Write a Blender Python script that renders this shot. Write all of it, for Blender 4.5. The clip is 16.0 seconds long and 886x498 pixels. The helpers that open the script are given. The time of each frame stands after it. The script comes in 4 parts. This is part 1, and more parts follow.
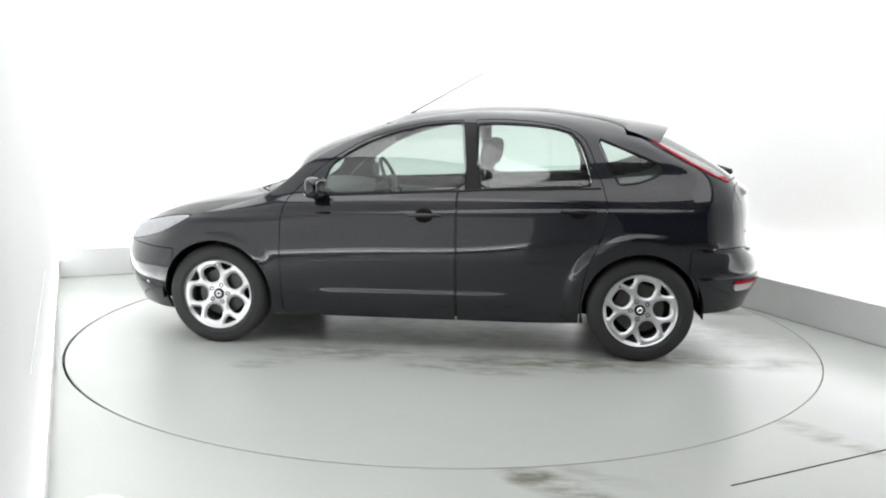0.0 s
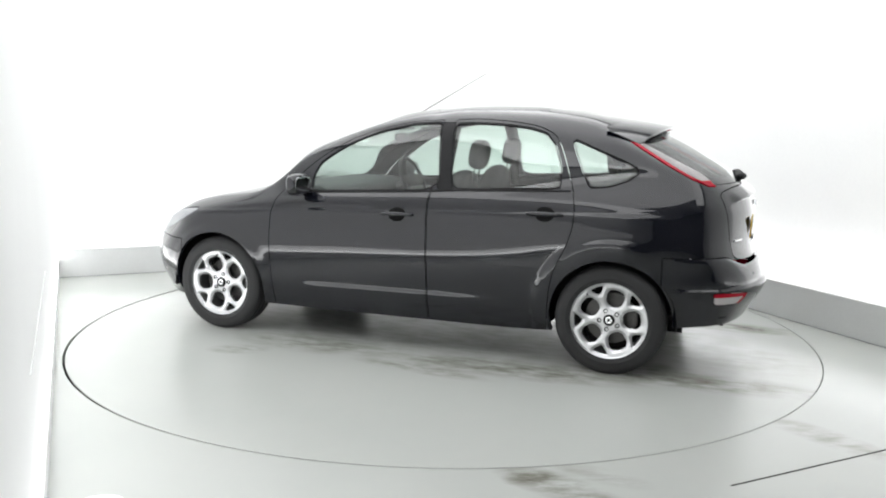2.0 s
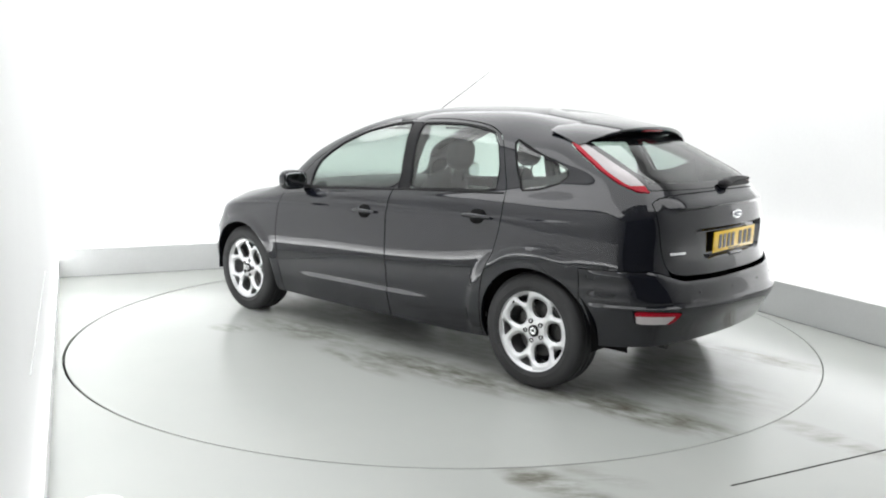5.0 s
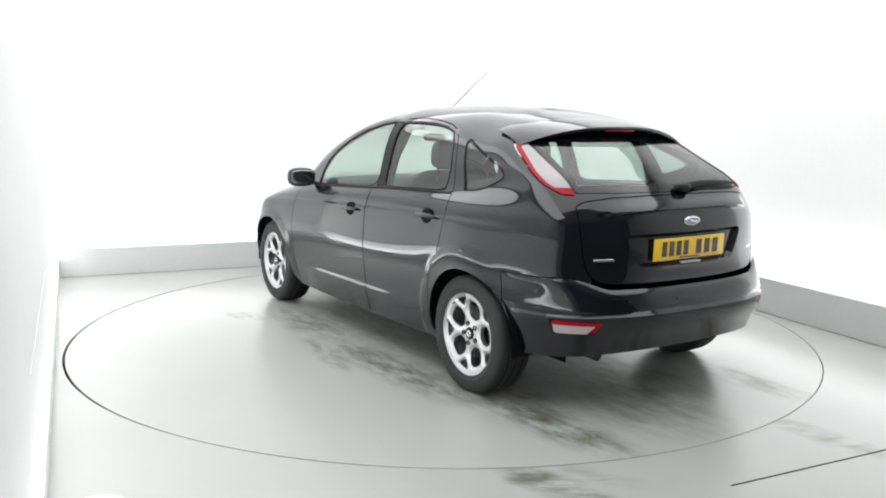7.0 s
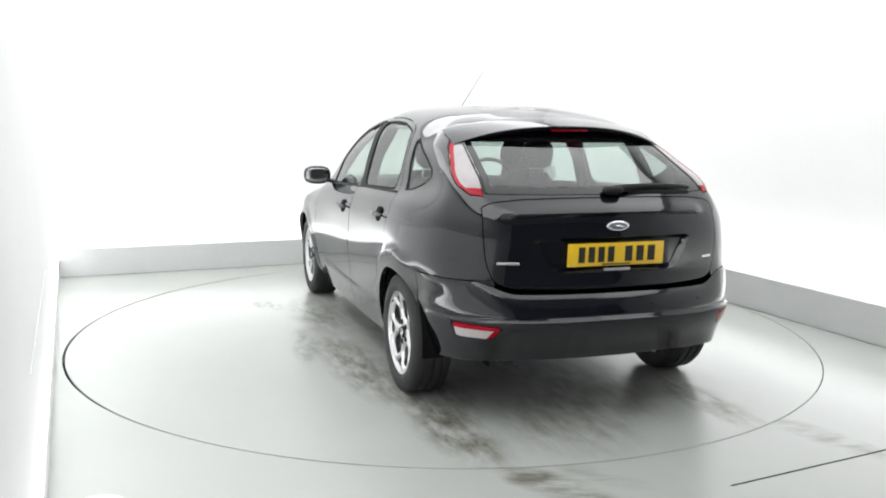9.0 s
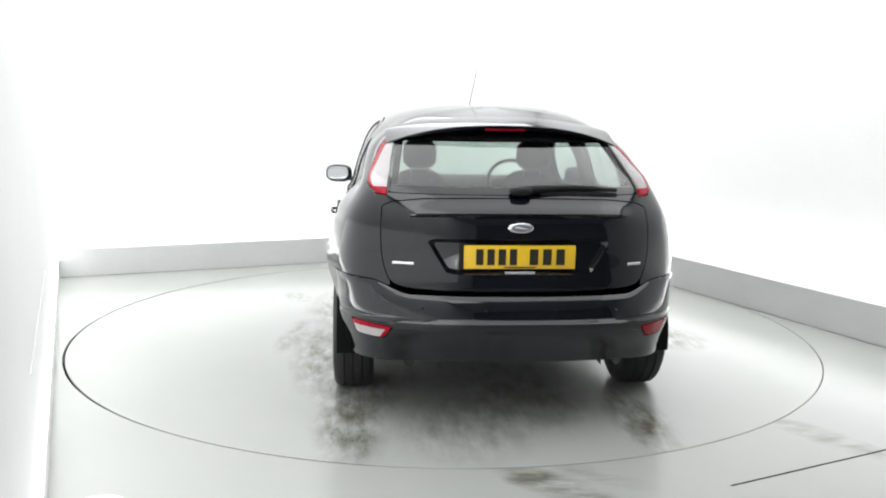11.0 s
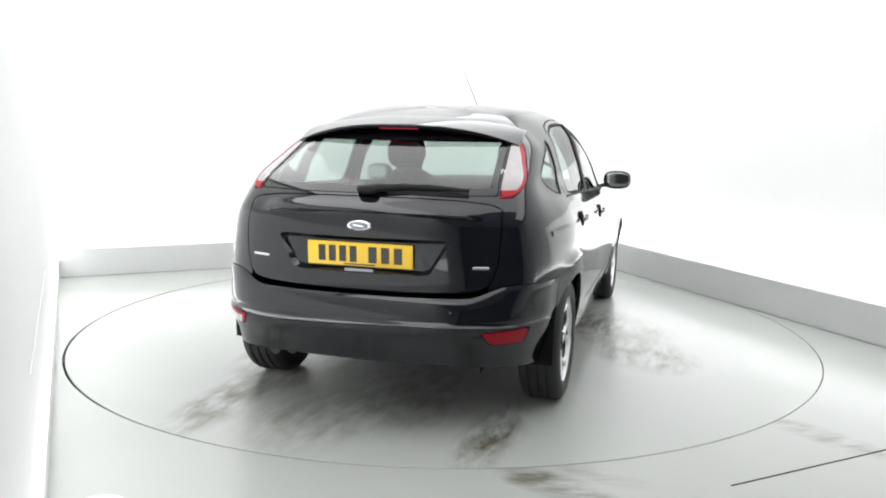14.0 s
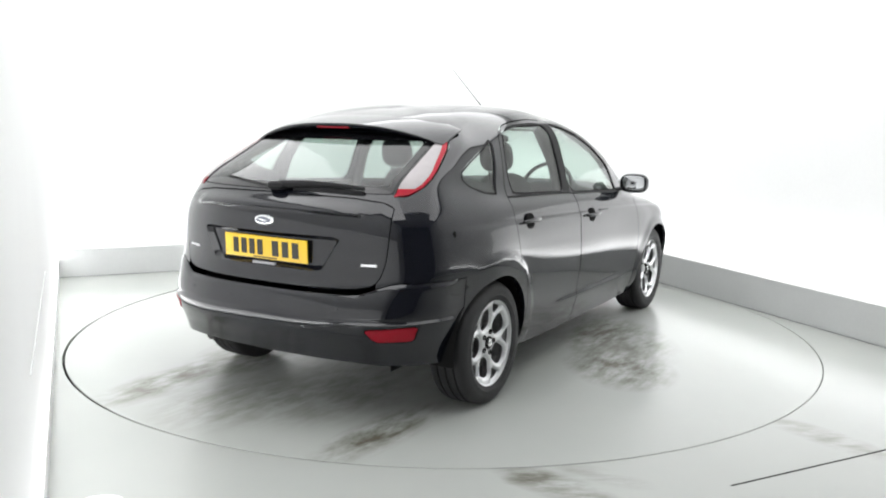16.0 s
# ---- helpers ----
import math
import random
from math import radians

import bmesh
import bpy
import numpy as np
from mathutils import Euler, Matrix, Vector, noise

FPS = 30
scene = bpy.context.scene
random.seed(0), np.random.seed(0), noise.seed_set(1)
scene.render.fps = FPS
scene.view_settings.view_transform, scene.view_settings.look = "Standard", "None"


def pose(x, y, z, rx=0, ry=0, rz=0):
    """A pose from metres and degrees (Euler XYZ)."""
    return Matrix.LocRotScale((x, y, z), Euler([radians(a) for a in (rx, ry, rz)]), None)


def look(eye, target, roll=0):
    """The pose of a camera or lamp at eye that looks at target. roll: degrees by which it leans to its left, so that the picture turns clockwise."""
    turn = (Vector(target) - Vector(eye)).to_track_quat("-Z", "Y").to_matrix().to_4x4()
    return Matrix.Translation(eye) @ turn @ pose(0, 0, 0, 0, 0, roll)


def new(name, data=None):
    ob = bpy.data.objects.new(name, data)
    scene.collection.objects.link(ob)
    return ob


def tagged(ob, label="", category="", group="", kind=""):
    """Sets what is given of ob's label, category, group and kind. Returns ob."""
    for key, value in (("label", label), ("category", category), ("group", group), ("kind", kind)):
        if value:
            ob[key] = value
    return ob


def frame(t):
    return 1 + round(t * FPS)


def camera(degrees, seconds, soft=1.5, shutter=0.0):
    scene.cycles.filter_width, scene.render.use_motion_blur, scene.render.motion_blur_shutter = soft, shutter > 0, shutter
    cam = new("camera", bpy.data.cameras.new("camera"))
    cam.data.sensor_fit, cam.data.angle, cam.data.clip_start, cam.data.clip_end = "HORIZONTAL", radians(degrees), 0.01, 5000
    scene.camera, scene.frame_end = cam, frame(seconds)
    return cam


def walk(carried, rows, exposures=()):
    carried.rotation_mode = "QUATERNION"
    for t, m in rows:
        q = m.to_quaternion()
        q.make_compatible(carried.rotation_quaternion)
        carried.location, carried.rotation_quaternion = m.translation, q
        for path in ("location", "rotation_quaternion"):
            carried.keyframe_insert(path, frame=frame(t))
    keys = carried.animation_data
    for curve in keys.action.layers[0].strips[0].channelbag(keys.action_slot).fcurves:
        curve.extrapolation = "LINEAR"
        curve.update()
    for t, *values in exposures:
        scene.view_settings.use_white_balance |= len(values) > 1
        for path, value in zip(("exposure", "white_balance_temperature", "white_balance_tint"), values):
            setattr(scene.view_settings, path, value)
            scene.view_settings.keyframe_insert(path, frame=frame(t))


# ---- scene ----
# The camera stands still; the turntable and the car on it turn.
cam = camera(55.5, 16.0, soft=2.0)
EYE = Vector((0.0, -5.790, 1.4545))
AIM = EYE + 10 * Vector((-0.00257, 0.98787, -0.15527))
walk(cam, [(0.0, look(EYE, AIM, 0.87)), (16.0, look(EYE, AIM, 0.87))])


def turn_at(t):
    """Heading of the car at t seconds, in radians."""
    return 3.030 - 0.12450 * t


# ---- world, lamps, exposure ----
ROOM = pose(0, 0, 0, 0, 0, 24)          # the studio's own axes: x along the back wall, y towards it
HALF, BACK, FRONT, CEIL = 2.5, 2.77, -6.8, 3.3

world = bpy.data.worlds.new("studio_world")
scene.world = world
world.use_nodes = True
world.node_tree.nodes["Background"].inputs[0].default_value = (0.9, 0.95, 1.0, 1)
world.node_tree.nodes["Background"].inputs[1].default_value = 0.05
scene.view_settings.exposure = 0.0


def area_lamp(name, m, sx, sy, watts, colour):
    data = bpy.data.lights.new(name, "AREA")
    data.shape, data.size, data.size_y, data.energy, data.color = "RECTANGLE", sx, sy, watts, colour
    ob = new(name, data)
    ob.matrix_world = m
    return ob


COOL = (0.993, 1.0, 1.008)
# one wide soft box over the turntable and brighter long ones along the edges of the grey ceiling
area_lamp("ceiling_softbox", ROOM @ pose(-0.05, -0.75, CEIL - 0.06), 2.6, 5.8, 92, COOL)
area_lamp("ceiling_softbox", ROOM @ pose(-1.84, -0.85, CEIL - 0.06), 1.0, 7.1, 74, COOL)
area_lamp("ceiling_softbox", ROOM @ pose(1.74, -0.85, CEIL - 0.06), 1.0, 7.1, 54, COOL)
# small extra lamp, added as fill for the top of the back wall
area_lamp("ceiling_softbox", ROOM @ pose(-0.05, 2.40, CEIL - 0.06), 2.6, 0.5, 14, COOL)
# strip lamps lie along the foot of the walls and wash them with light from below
# panels lying flat on the side walls are added fill, brightening walls and reflections
area_lamp("wall_fill", ROOM @ pose(-HALF + 0.02, -1.25, 0.26, 0, -90, 0), 0.20, 7.9, 11, COOL)
area_lamp("wall_fill", ROOM @ pose(-HALF + 0.02, -1.25, 0.85, 0, -90, 0), 0.9, 7.9, 14, COOL)
area_lamp("wall_strip", ROOM @ pose(-HALF + 0.05, -1.25, 0.16, 0, 143.1, 0), 0.05, 7.9, 21, COOL)
area_lamp("wall_fill", ROOM @ pose(HALF - 0.025, 0.45, 0.82, 0, 90, 0), 1.0, 4.5, 12, COOL)
area_lamp("wall_strip", ROOM @ pose(HALF - 0.10, -0.65, 0.305, 0, 206.7, 0), 0.06, 6.7, 24, COOL)
area_lamp("wall_strip", ROOM @ pose(0, BACK - 0.10, 0.285, 153.3, 0, 0), 4.6, 0.06, 18, COOL)


# ---- materials ----
def material(name, colour, rough=0.5, metal=0.0, **more):
    mat = bpy.data.materials.new(name)
    mat.use_nodes = True
    b = mat.node_tree.nodes["Principled BSDF"]
    b.inputs["Base Color"].default_value = (*colour, 1)
    b.inputs["Roughness"].default_value = rough
    b.inputs["Metallic"].default_value = metal
    for key, value in more.items():
        b.inputs[key.replace("_", " ")].default_value = value
    return mat


def noise_node(mat, scale, detail=4.0, rough=0.55, space="Object", stretch=(1, 1, 1)):
    """A noise in the thing's own space; gives its output socket."""
    nt = mat.node_tree
    tc, mp, nz = (nt.nodes.new("ShaderNodeTexCoord"), nt.nodes.new("ShaderNodeMapping"), nt.nodes.new("ShaderNodeTexNoise"))
    mp.inputs["Scale"].default_value = stretch
    nz.inputs["Scale"].default_value, nz.inputs["Detail"].default_value, nz.inputs["Roughness"].default_value = scale, detail, rough
    nt.links.new(tc.outputs[space], mp.inputs[0])
    nt.links.new(mp.outputs[0], nz.inputs["Vector"])
    return nz.outputs[0]


def ramp(mat, source, stops):
    nt = mat.node_tree
    r = nt.nodes.new("ShaderNodeValToRGB")
    els = r.color_ramp.elements
    while len(els) < len(stops):
        els.new(0.5)
    for e, (p, c) in zip(els, stops):
        e.position, e.color = p, ((*c, 1) if isinstance(c, tuple) else (c, c, c, 1))
    nt.links.new(source, r.inputs[0])
    return r.outputs[0]


def mix(mat, fac, a, b, mode="MIX"):
    nt = mat.node_tree
    m = nt.nodes.new("ShaderNodeMix")
    m.data_type, m.blend_type = "RGBA", mode
    for sock, value in ((m.inputs[0], fac), (m.inputs[6], a), (m.inputs[7], b)):
        if isinstance(value, bpy.types.NodeSocket):
            nt.links.new(value, sock)
        else:
            sock.default_value = value if isinstance(value, (int, float)) else (*value, 1)
    return m.outputs[2]


def feed(mat, socket, source):
    mat.node_tree.links.new(source, mat.node_tree.nodes["Principled BSDF"].inputs[socket])


def bump(mat, source, strength=0.2, distance=0.002):
    b = mat.node_tree.nodes.new("ShaderNodeBump")
    b.inputs["Strength"].default_value, b.inputs["Distance"].default_value = strength, distance
    mat.node_tree.links.new(source, b.inputs["Height"])
    feed(mat, "Normal", b.outputs[0])


def weathered(name, colour, rough, scale=3.0, spread=0.08, fine=60.0, relief=0.1, metal=0.0, **more):
    """A surface that varies at two scales in tone and gloss."""
    mat = material(name, colour, rough, metal, **more)
    big, small = noise_node(mat, scale), noise_node(mat, fine, 2.0)
    tone = mix(mat, 0.35, big, small)
    lo, hi = tuple(c * (1 - spread) for c in colour), tuple(min(1, c * (1 + spread)) for c in colour)
    feed(mat, "Base Color", ramp(mat, tone, [(0.3, lo), (0.7, hi)]))
    feed(mat, "Roughness", ramp(mat, tone, [(0.3, max(0.0, rough * 0.85)), (0.7, min(1.0, rough * 1.15))]))
    if relief:
        bump(mat, small, relief)
    return mat


def paint_black():
    mat = material("black_car_paint", (0.007, 0.0072, 0.0085), 0.4, 0.0, Coat_Weight=1.0, Coat_Roughness=0.025, Coat_IOR=1.54, Specular_IOR_Level=0.03)
    flake = noise_node(mat, 900.0, 1.0)
    dirt = noise_node(mat, 2.5)
    tone = mix(mat, 0.5, ramp(mat, flake, [(0.35, (0.0026, 0.003, 0.0048)), (0.75, (0.006, 0.0068, 0.0125))]),
               ramp(mat, dirt, [(0.35, (0.003, 0.0035, 0.0055)), (0.7, (0.0052, 0.006, 0.0105))]))
    feed(mat, "Base Color", tone)
    feed(mat, "Coat Roughness", ramp(mat, dirt, [(0.3, 0.022), (0.75, 0.05)]))
    return mat


def floor_paint(name, smears=()):
    """Painted, worn and damp-looking studio floor; smears: (x, y, length, width, degrees, strength) of grime and other
    dark patches.
    """
    mat = material(name, (0.5, 0.51, 0.49), 0.25, 0.0, Specular_IOR_Level=0.42)
    nt = mat.node_tree
    big = noise_node(mat, 1.1, 8.0, 0.6)
    base = mix(mat, big, (0.345, 0.361, 0.346), (0.388, 0.397, 0.377))
    tc = nt.nodes.new("ShaderNodeTexCoord")
    streak = mix(mat, 0.4, noise_node(mat, 12.0, 6.0, 0.62, stretch=(0.45, 1.3, 1)), noise_node(mat, 3.0, 4.0))
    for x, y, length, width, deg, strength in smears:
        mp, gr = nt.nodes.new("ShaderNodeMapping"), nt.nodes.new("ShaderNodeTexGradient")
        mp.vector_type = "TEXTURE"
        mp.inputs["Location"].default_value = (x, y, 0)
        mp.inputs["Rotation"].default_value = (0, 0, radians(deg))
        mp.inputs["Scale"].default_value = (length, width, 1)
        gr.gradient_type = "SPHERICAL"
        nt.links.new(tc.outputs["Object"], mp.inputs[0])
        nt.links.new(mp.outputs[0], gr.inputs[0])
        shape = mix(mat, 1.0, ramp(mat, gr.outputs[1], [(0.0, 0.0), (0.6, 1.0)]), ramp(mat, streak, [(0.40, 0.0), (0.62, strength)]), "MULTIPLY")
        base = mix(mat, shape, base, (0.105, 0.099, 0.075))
    feed(mat, "Base Color", base)
    feed(mat, "Roughness", mix(mat, big, (0.21,) * 3, (0.30,) * 3))
    return mat


def clear_glass(name, tint):
    """A thin pane: lets light through with a tint, and mirrors by Fresnel."""
    mat = material(name, tint, 0.0)
    nt = mat.node_tree
    out = nt.nodes["Material Output"]
    clear, gloss, fres, blend = (nt.nodes.new("ShaderNodeBsdfTransparent"), nt.nodes.new("ShaderNodeBsdfGlossy"), nt.nodes.new("ShaderNodeLayerWeight"), nt.nodes.new("ShaderNodeMixShader"))
    clear.inputs[0].default_value = (*tint, 1)
    gloss.inputs["Roughness"].default_value = 0.01
    fres.inputs[0].default_value = 0.5
    power, scale = nt.nodes.new("ShaderNodeMath"), nt.nodes.new("ShaderNodeMath")
    power.operation, scale.operation = "POWER", "MULTIPLY_ADD"
    power.inputs[1].default_value, scale.inputs[1].default_value, scale.inputs[2].default_value = 5.0, 0.90, 0.10
    nt.links.new(fres.outputs["Facing"], power.inputs[0])
    nt.links.new(power.outputs[0], scale.inputs[0])
    nt.links.new(scale.outputs[0], blend.inputs[0])
    nt.links.new(clear.outputs[0], blend.inputs[1])
    nt.links.new(gloss.outputs[0], blend.inputs[2])
    nt.links.new(blend.outputs[0], out.inputs[0])
    return mat


PAINT = paint_black()
WALL = weathered("white_wall_paint", (0.86, 0.865, 0.86), 0.6, 1.2, 0.025, 40, 0.05)
CEILING = weathered("grey_ceiling_paint", (0.42, 0.422, 0.42), 0.7, 1.5, 0.05, 40, 0.05)
DARK_GREY = weathered("dark_grey_matt", (0.07, 0.071, 0.075), 0.6, 3.0, 0.15, 40, 0.05)
SKIRT = weathered("grey_wall_paint", (0.53, 0.54, 0.535), 0.4, 2.0, 0.05, 50, 0.05)
PLASTIC = weathered("black_plastic", (0.012, 0.012, 0.013), 0.55, 8.0, 0.2, 300, 0.1, Specular_IOR_Level=0.2)
GLOSS = material("gloss_black", (0.006, 0.006, 0.007), 0.08)
RUBBER = weathered("tyre_rubber", (0.013, 0.013, 0.014), 0.68, 12.0, 0.25, 200, 0.2)
ALLOY = weathered("silver_alloy", (0.58, 0.585, 0.595), 0.36, 10.0, 0.06, 300, 0.02, 0.9)
DARK = material("underside_black", (0.006, 0.006, 0.006), 0.8, 0.0, Specular_IOR_Level=0.1)
GLASS = clear_glass("tinted_glass", (0.70, 0.79, 0.745))
REAR_GLASS = clear_glass("darker_rear_glass", (0.52, 0.60, 0.565))
CLOTH = weathered("dark_seat_cloth", (0.02, 0.021, 0.023), 0.9, 20.0, 0.25, 60, 0.0)
LIGHT_TRIM = weathered("grey_cabin_trim", (0.16, 0.16, 0.155), 0.7, 8.0, 0.1, 200, 0.1)
CHROME = material("chrome", (0.85, 0.86, 0.87), 0.12, 1.0)
YELLOW = weathered("yellow_plate", (0.85, 0.55, 0.03), 0.3, 20, 0.04, 300, 0.02)
RED = material("red_lens", (0.30, 0.002, 0.013), 0.18, 0.0, Specular_IOR_Level=0.2)
CLEAR = weathered("frosted_clear_lens", (0.245, 0.22, 0.225), 0.2, 30, 0.08, 200, 0.05, 0.2, Coat_Weight=1.0)
HEADLAMP = weathered("grey_headlamp_glass", (0.30, 0.31, 0.325), 0.35, 25, 0.25, 120, 0.1)
LENS = weathered("white_lens", (0.46, 0.42, 0.42), 0.2, 30, 0.08, 200, 0.05, 0.1, Coat_Weight=1.0)
MIRROR = material("door_mirror_glass", (0.42, 0.43, 0.44), 0.06, 1.0)
STOP = material("dark_red_lens", (0.26, 0.004, 0.014), 0.2, 0.0, Specular_IOR_Level=0.25)
BADGE = material("bright_badge_metal", (0.62, 0.62, 0.63), 0.3, 1.0)
CABLE = material("black_aerial", (0.02, 0.02, 0.02), 0.4)


# ---- building helpers ----
def part(name, bm, mat, parent=None, label="", smooth=True, sharp=35, m=None):
    """Links a bmesh as one mesh object under a thing or part."""
    mesh = bpy.data.meshes.new(name)
    bm.to_mesh(mesh)
    bm.free()
    mesh.materials.append(mat)
    if smooth:
        mesh.polygons.foreach_set("use_smooth", [True] * len(mesh.polygons))
        mesh.set_sharp_from_angle(angle=radians(sharp))
    ob = new(name, mesh)
    ob.parent = parent
    if m is not None:
        ob.matrix_basis = m
    if label:
        ob["label"] = label
    return ob


def box_bm(x0, x1, y0, y1, z0, z1, bevel=0.0, seg=2):
    bm = bmesh.new()
    bmesh.ops.create_cube(bm, size=1)
    for v in bm.verts:
        v.co = Vector(((x0 + x1) / 2 + v.co.x * (x1 - x0), (y0 + y1) / 2 + v.co.y * (y1 - y0), (z0 + z1) / 2 + v.co.z * (z1 - z0)))
    if bevel:
        bmesh.ops.bevel(bm, geom=bm.edges[:], offset=bevel, segments=seg, profile=0.5, affect="EDGES")
    return bm


def lathe(profile, n=64, axis="y"):
    """Turns a profile of (along, radius) round an axis."""
    bm = bmesh.new()
    rings = []
    for a, r in profile:
        ring = []
        for k in range(n):
            c, s = math.cos(2 * math.pi * k / n) * r, math.sin(2 * math.pi * k / n) * r
            ring.append(bm.verts.new((c, a, s) if axis == "y" else (c, s, a)))
        rings.append(ring)
    for p, q in zip(rings, rings[1:]):
        for k in range(n):
            bm.faces.new((p[k], p[(k + 1) % n], q[(k + 1) % n], q[k]))
    bmesh.ops.recalc_face_normals(bm, faces=bm.faces[:])
    return bm


def empty(name, label, category, group="", kind=""):
    return tagged(new(name), label, category, group, kind)


# ---- the studio ----
def slab(name, x0, x1, y0, y1, z0, z1, mat, label, category):
    ob = part(name, box_bm(x0, x1, y0, y1, z0, z1), mat, None, smooth=False)
    ob.matrix_basis = ROOM
    return tagged(ob, label, category, kind="structure")


R_TABLE = 2.45
STAINS = [(.46, -2.60, .34, .13, -40, .95), (.66, -2.50, .24, .09, -30, .45), (1.80, -2.03, .42, .12, -55, .7), (.36, -2.53, .13, .08, 20, .7)]


def build_floor():
    bm = bmesh.new()
    n = 128
    inner = [bm.verts.new(((R_TABLE + .006) * math.cos(2 * math.pi * k / n) - .005, (R_TABLE + .006) * math.sin(2 * math.pi * k / n), 0)) for k in range(n)]
    deep = [bm.verts.new((v.co.x, v.co.y, -0.05)) for v in inner]
    outer = []
    for k in range(n):
        a = 2 * math.pi * k / n
        d = Vector((math.cos(a), math.sin(a)))
        e = Matrix.Rotation(radians(-24), 2) @ d
        s = min((HALF + 0.1) / max(abs(e.x), 1e-6), (BACK + 0.1) / e.y if e.y > 1e-6 else 1e9, (FRONT - 0.1) / e.y if e.y < -1e-6 else 1e9)
        outer.append(bm.verts.new((d.x * s, d.y * s, 0)))
    for k in range(n):
        j = (k + 1) % n
        bm.faces.new((inner[k], inner[j], outer[j], outer[k]))
        bm.faces.new((deep[k], deep[j], inner[j], inner[k]))
    # the far corners of the room lie between two rays
    for k in range(n):
        j = (k + 1) % n
        a, b = outer[k].co, outer[j].co
        la, lb = ROOM.inverted() @ a, ROOM.inverted() @ b
        if abs(la.x - lb.x) > 1e-3 and abs(la.y - lb.y) > 1e-3:
            cx = la.x if abs(abs(la.x) - HALF - 0.1) < 1e-3 else lb.x
            cy = la.y if abs(abs(la.x) - HALF - 0.1) > 1e-3 else lb.y
            bm.faces.new((outer[k], outer[j], bm.verts.new(ROOM @ Vector((cx, cy, 0)))))
    bmesh.ops.recalc_face_normals(bm, faces=bm.faces[:])
    floor = part("floor", bm, floor_paint("grey_floor_paint", STAINS), None, smooth=False)
    tagged(floor, "worn pale grey painted studio floor with dark tyre smears", "floor", kind="structure")
    under = part("turntable_pit", lathe([(-0.05, 0.001), (-0.05, R_TABLE * 1.002)], 96, "z"), DARK, None)
    tagged(under, "dark gap under the rim of the turntable", "pit", kind="structure")


build_floor()
slab("wall_back", -HALF - 0.12, HALF + 0.12, BACK, BACK + 0.12, -0.02, CEIL, WALL, "plain bright white studio back wall", "wall")
slab("wall_left", -HALF - 0.12, -HALF, FRONT, BACK, -0.02, CEIL, WALL, "plain bright white studio side wall", "wall")
slab("wall_right", HALF, HALF + 0.12, FRONT, BACK, -0.02, CEIL, WALL, "plain bright white studio side wall", "wall")
# unseen end behind the camera, made dark so that the car reflects darkness
slab("wall_front", -HALF - 0.12, HALF + 0.12, FRONT - 0.12, FRONT, -0.02, CEIL, DARK_GREY, "unseen dark grey end wall, added to keep reflections dark", "wall")
slab("ceiling", -HALF - 0.12, HALF + 0.12, FRONT - 0.12, BACK + 0.12, CEIL, CEIL + 0.1, CEILING, "plain grey studio ceiling", "ceiling")
slab("baseboard_back", -HALF, HALF - 0.02, BACK - 0.02, BACK - 0.002, 0, 0.245, SKIRT, "pale grey painted band at the foot of the white wall", "baseboard")
slab("baseboard_right", HALF - 0.02, HALF - 0.002, FRONT, BACK - 0.002, 0, 0.265, SKIRT, "pale grey painted band at the foot of the white wall", "baseboard")

slab("wall_joint", HALF - 0.028, HALF - 0.021, FRONT, BACK - 0.03, 0, 0.0015, DARK_GREY, "dark gap at the foot of the wall", "joint")
slab("wall_joint_back", -HALF, HALF - 0.03, BACK - 0.027, BACK - 0.0215, 0, 0.0015, DARK_GREY, "dark gap at the foot of the wall", "joint")

slab("wall_seam", -HALF + 0.021, -HALF + 0.024, -2.95, -1.4, 0.778, 0.782, SKIRT, "fine seam between two panels of the white wall", "seam")


def floor_cap():
    """A low domed cap on the floor."""
    bm = lathe([(0, .102), (.012, .102), (.022, .094), (.029, .070), (.032, .035), (.033, .001)], 48, "z")
    ob = part("floor_cap", bm, WALL, None, m=ROOM @ pose(-2.325, -2.125, 0))
    tagged(ob, "low round white cap on the floor beside the wall", "cap")
    part("cap_ring", lathe([(0, .108), (.004, .108), (.006, .102)], 48, "z"), SKIRT, ob, "thin grey rim")


floor_cap()

turntable = empty("turntable", "large round flush floor turntable, pale grey and tyre-stained", "turntable")



# ---- the car: its own space has x forwards, y to its left, the origin on the ground midway between the axles ----
def spline_weights(knots, n_out):
    """Rows of weights that carry values at the knots to n_out even steps, by cubic Hermite curves."""
    k = len(knots)
    tang = np.zeros((k, k))
    for i in range(k):
        if 0 < i < k - 1:
            h0, h1 = knots[i] - knots[i - 1], knots[i + 1] - knots[i]
            a, b = h1 / (h0 + h1) / h0, h0 / (h0 + h1) / h1
            tang[i, i - 1], tang[i, i], tang[i, i + 1] = -a, a - b, b
        elif i == 0:
            tang[0, 0], tang[0, 1] = -1 / (knots[1] - knots[0]), 1 / (knots[1] - knots[0])
        else:
            tang[i, i - 1], tang[i, i] = -1 / (knots[i] - knots[i - 1]), 1 / (knots[i] - knots[i - 1])
    out = np.zeros((n_out, k))
    for r, s in enumerate(np.linspace(knots[0], knots[-1], n_out)):
        i = min(int(np.searchsorted(knots, s, "right")) - 1, k - 2)
        h = knots[i + 1] - knots[i]
        q = (s - knots[i]) / h
        out[r, i] += 2 * q**3 - 3 * q**2 + 1
        out[r, i + 1] += -2 * q**3 + 3 * q**2
        out[r] += (q**3 - 2 * q**2 + q) * h * tang[i] + (q**3 - q**2) * h * tang[i + 1]
    return out


def smooth(q, lo, hi):
    t = np.clip((q - lo) / (hi - lo), 0, 1)
    return t * t * (3 - 2 * t)


def belt(*pts):
    return np.array(pts, float)


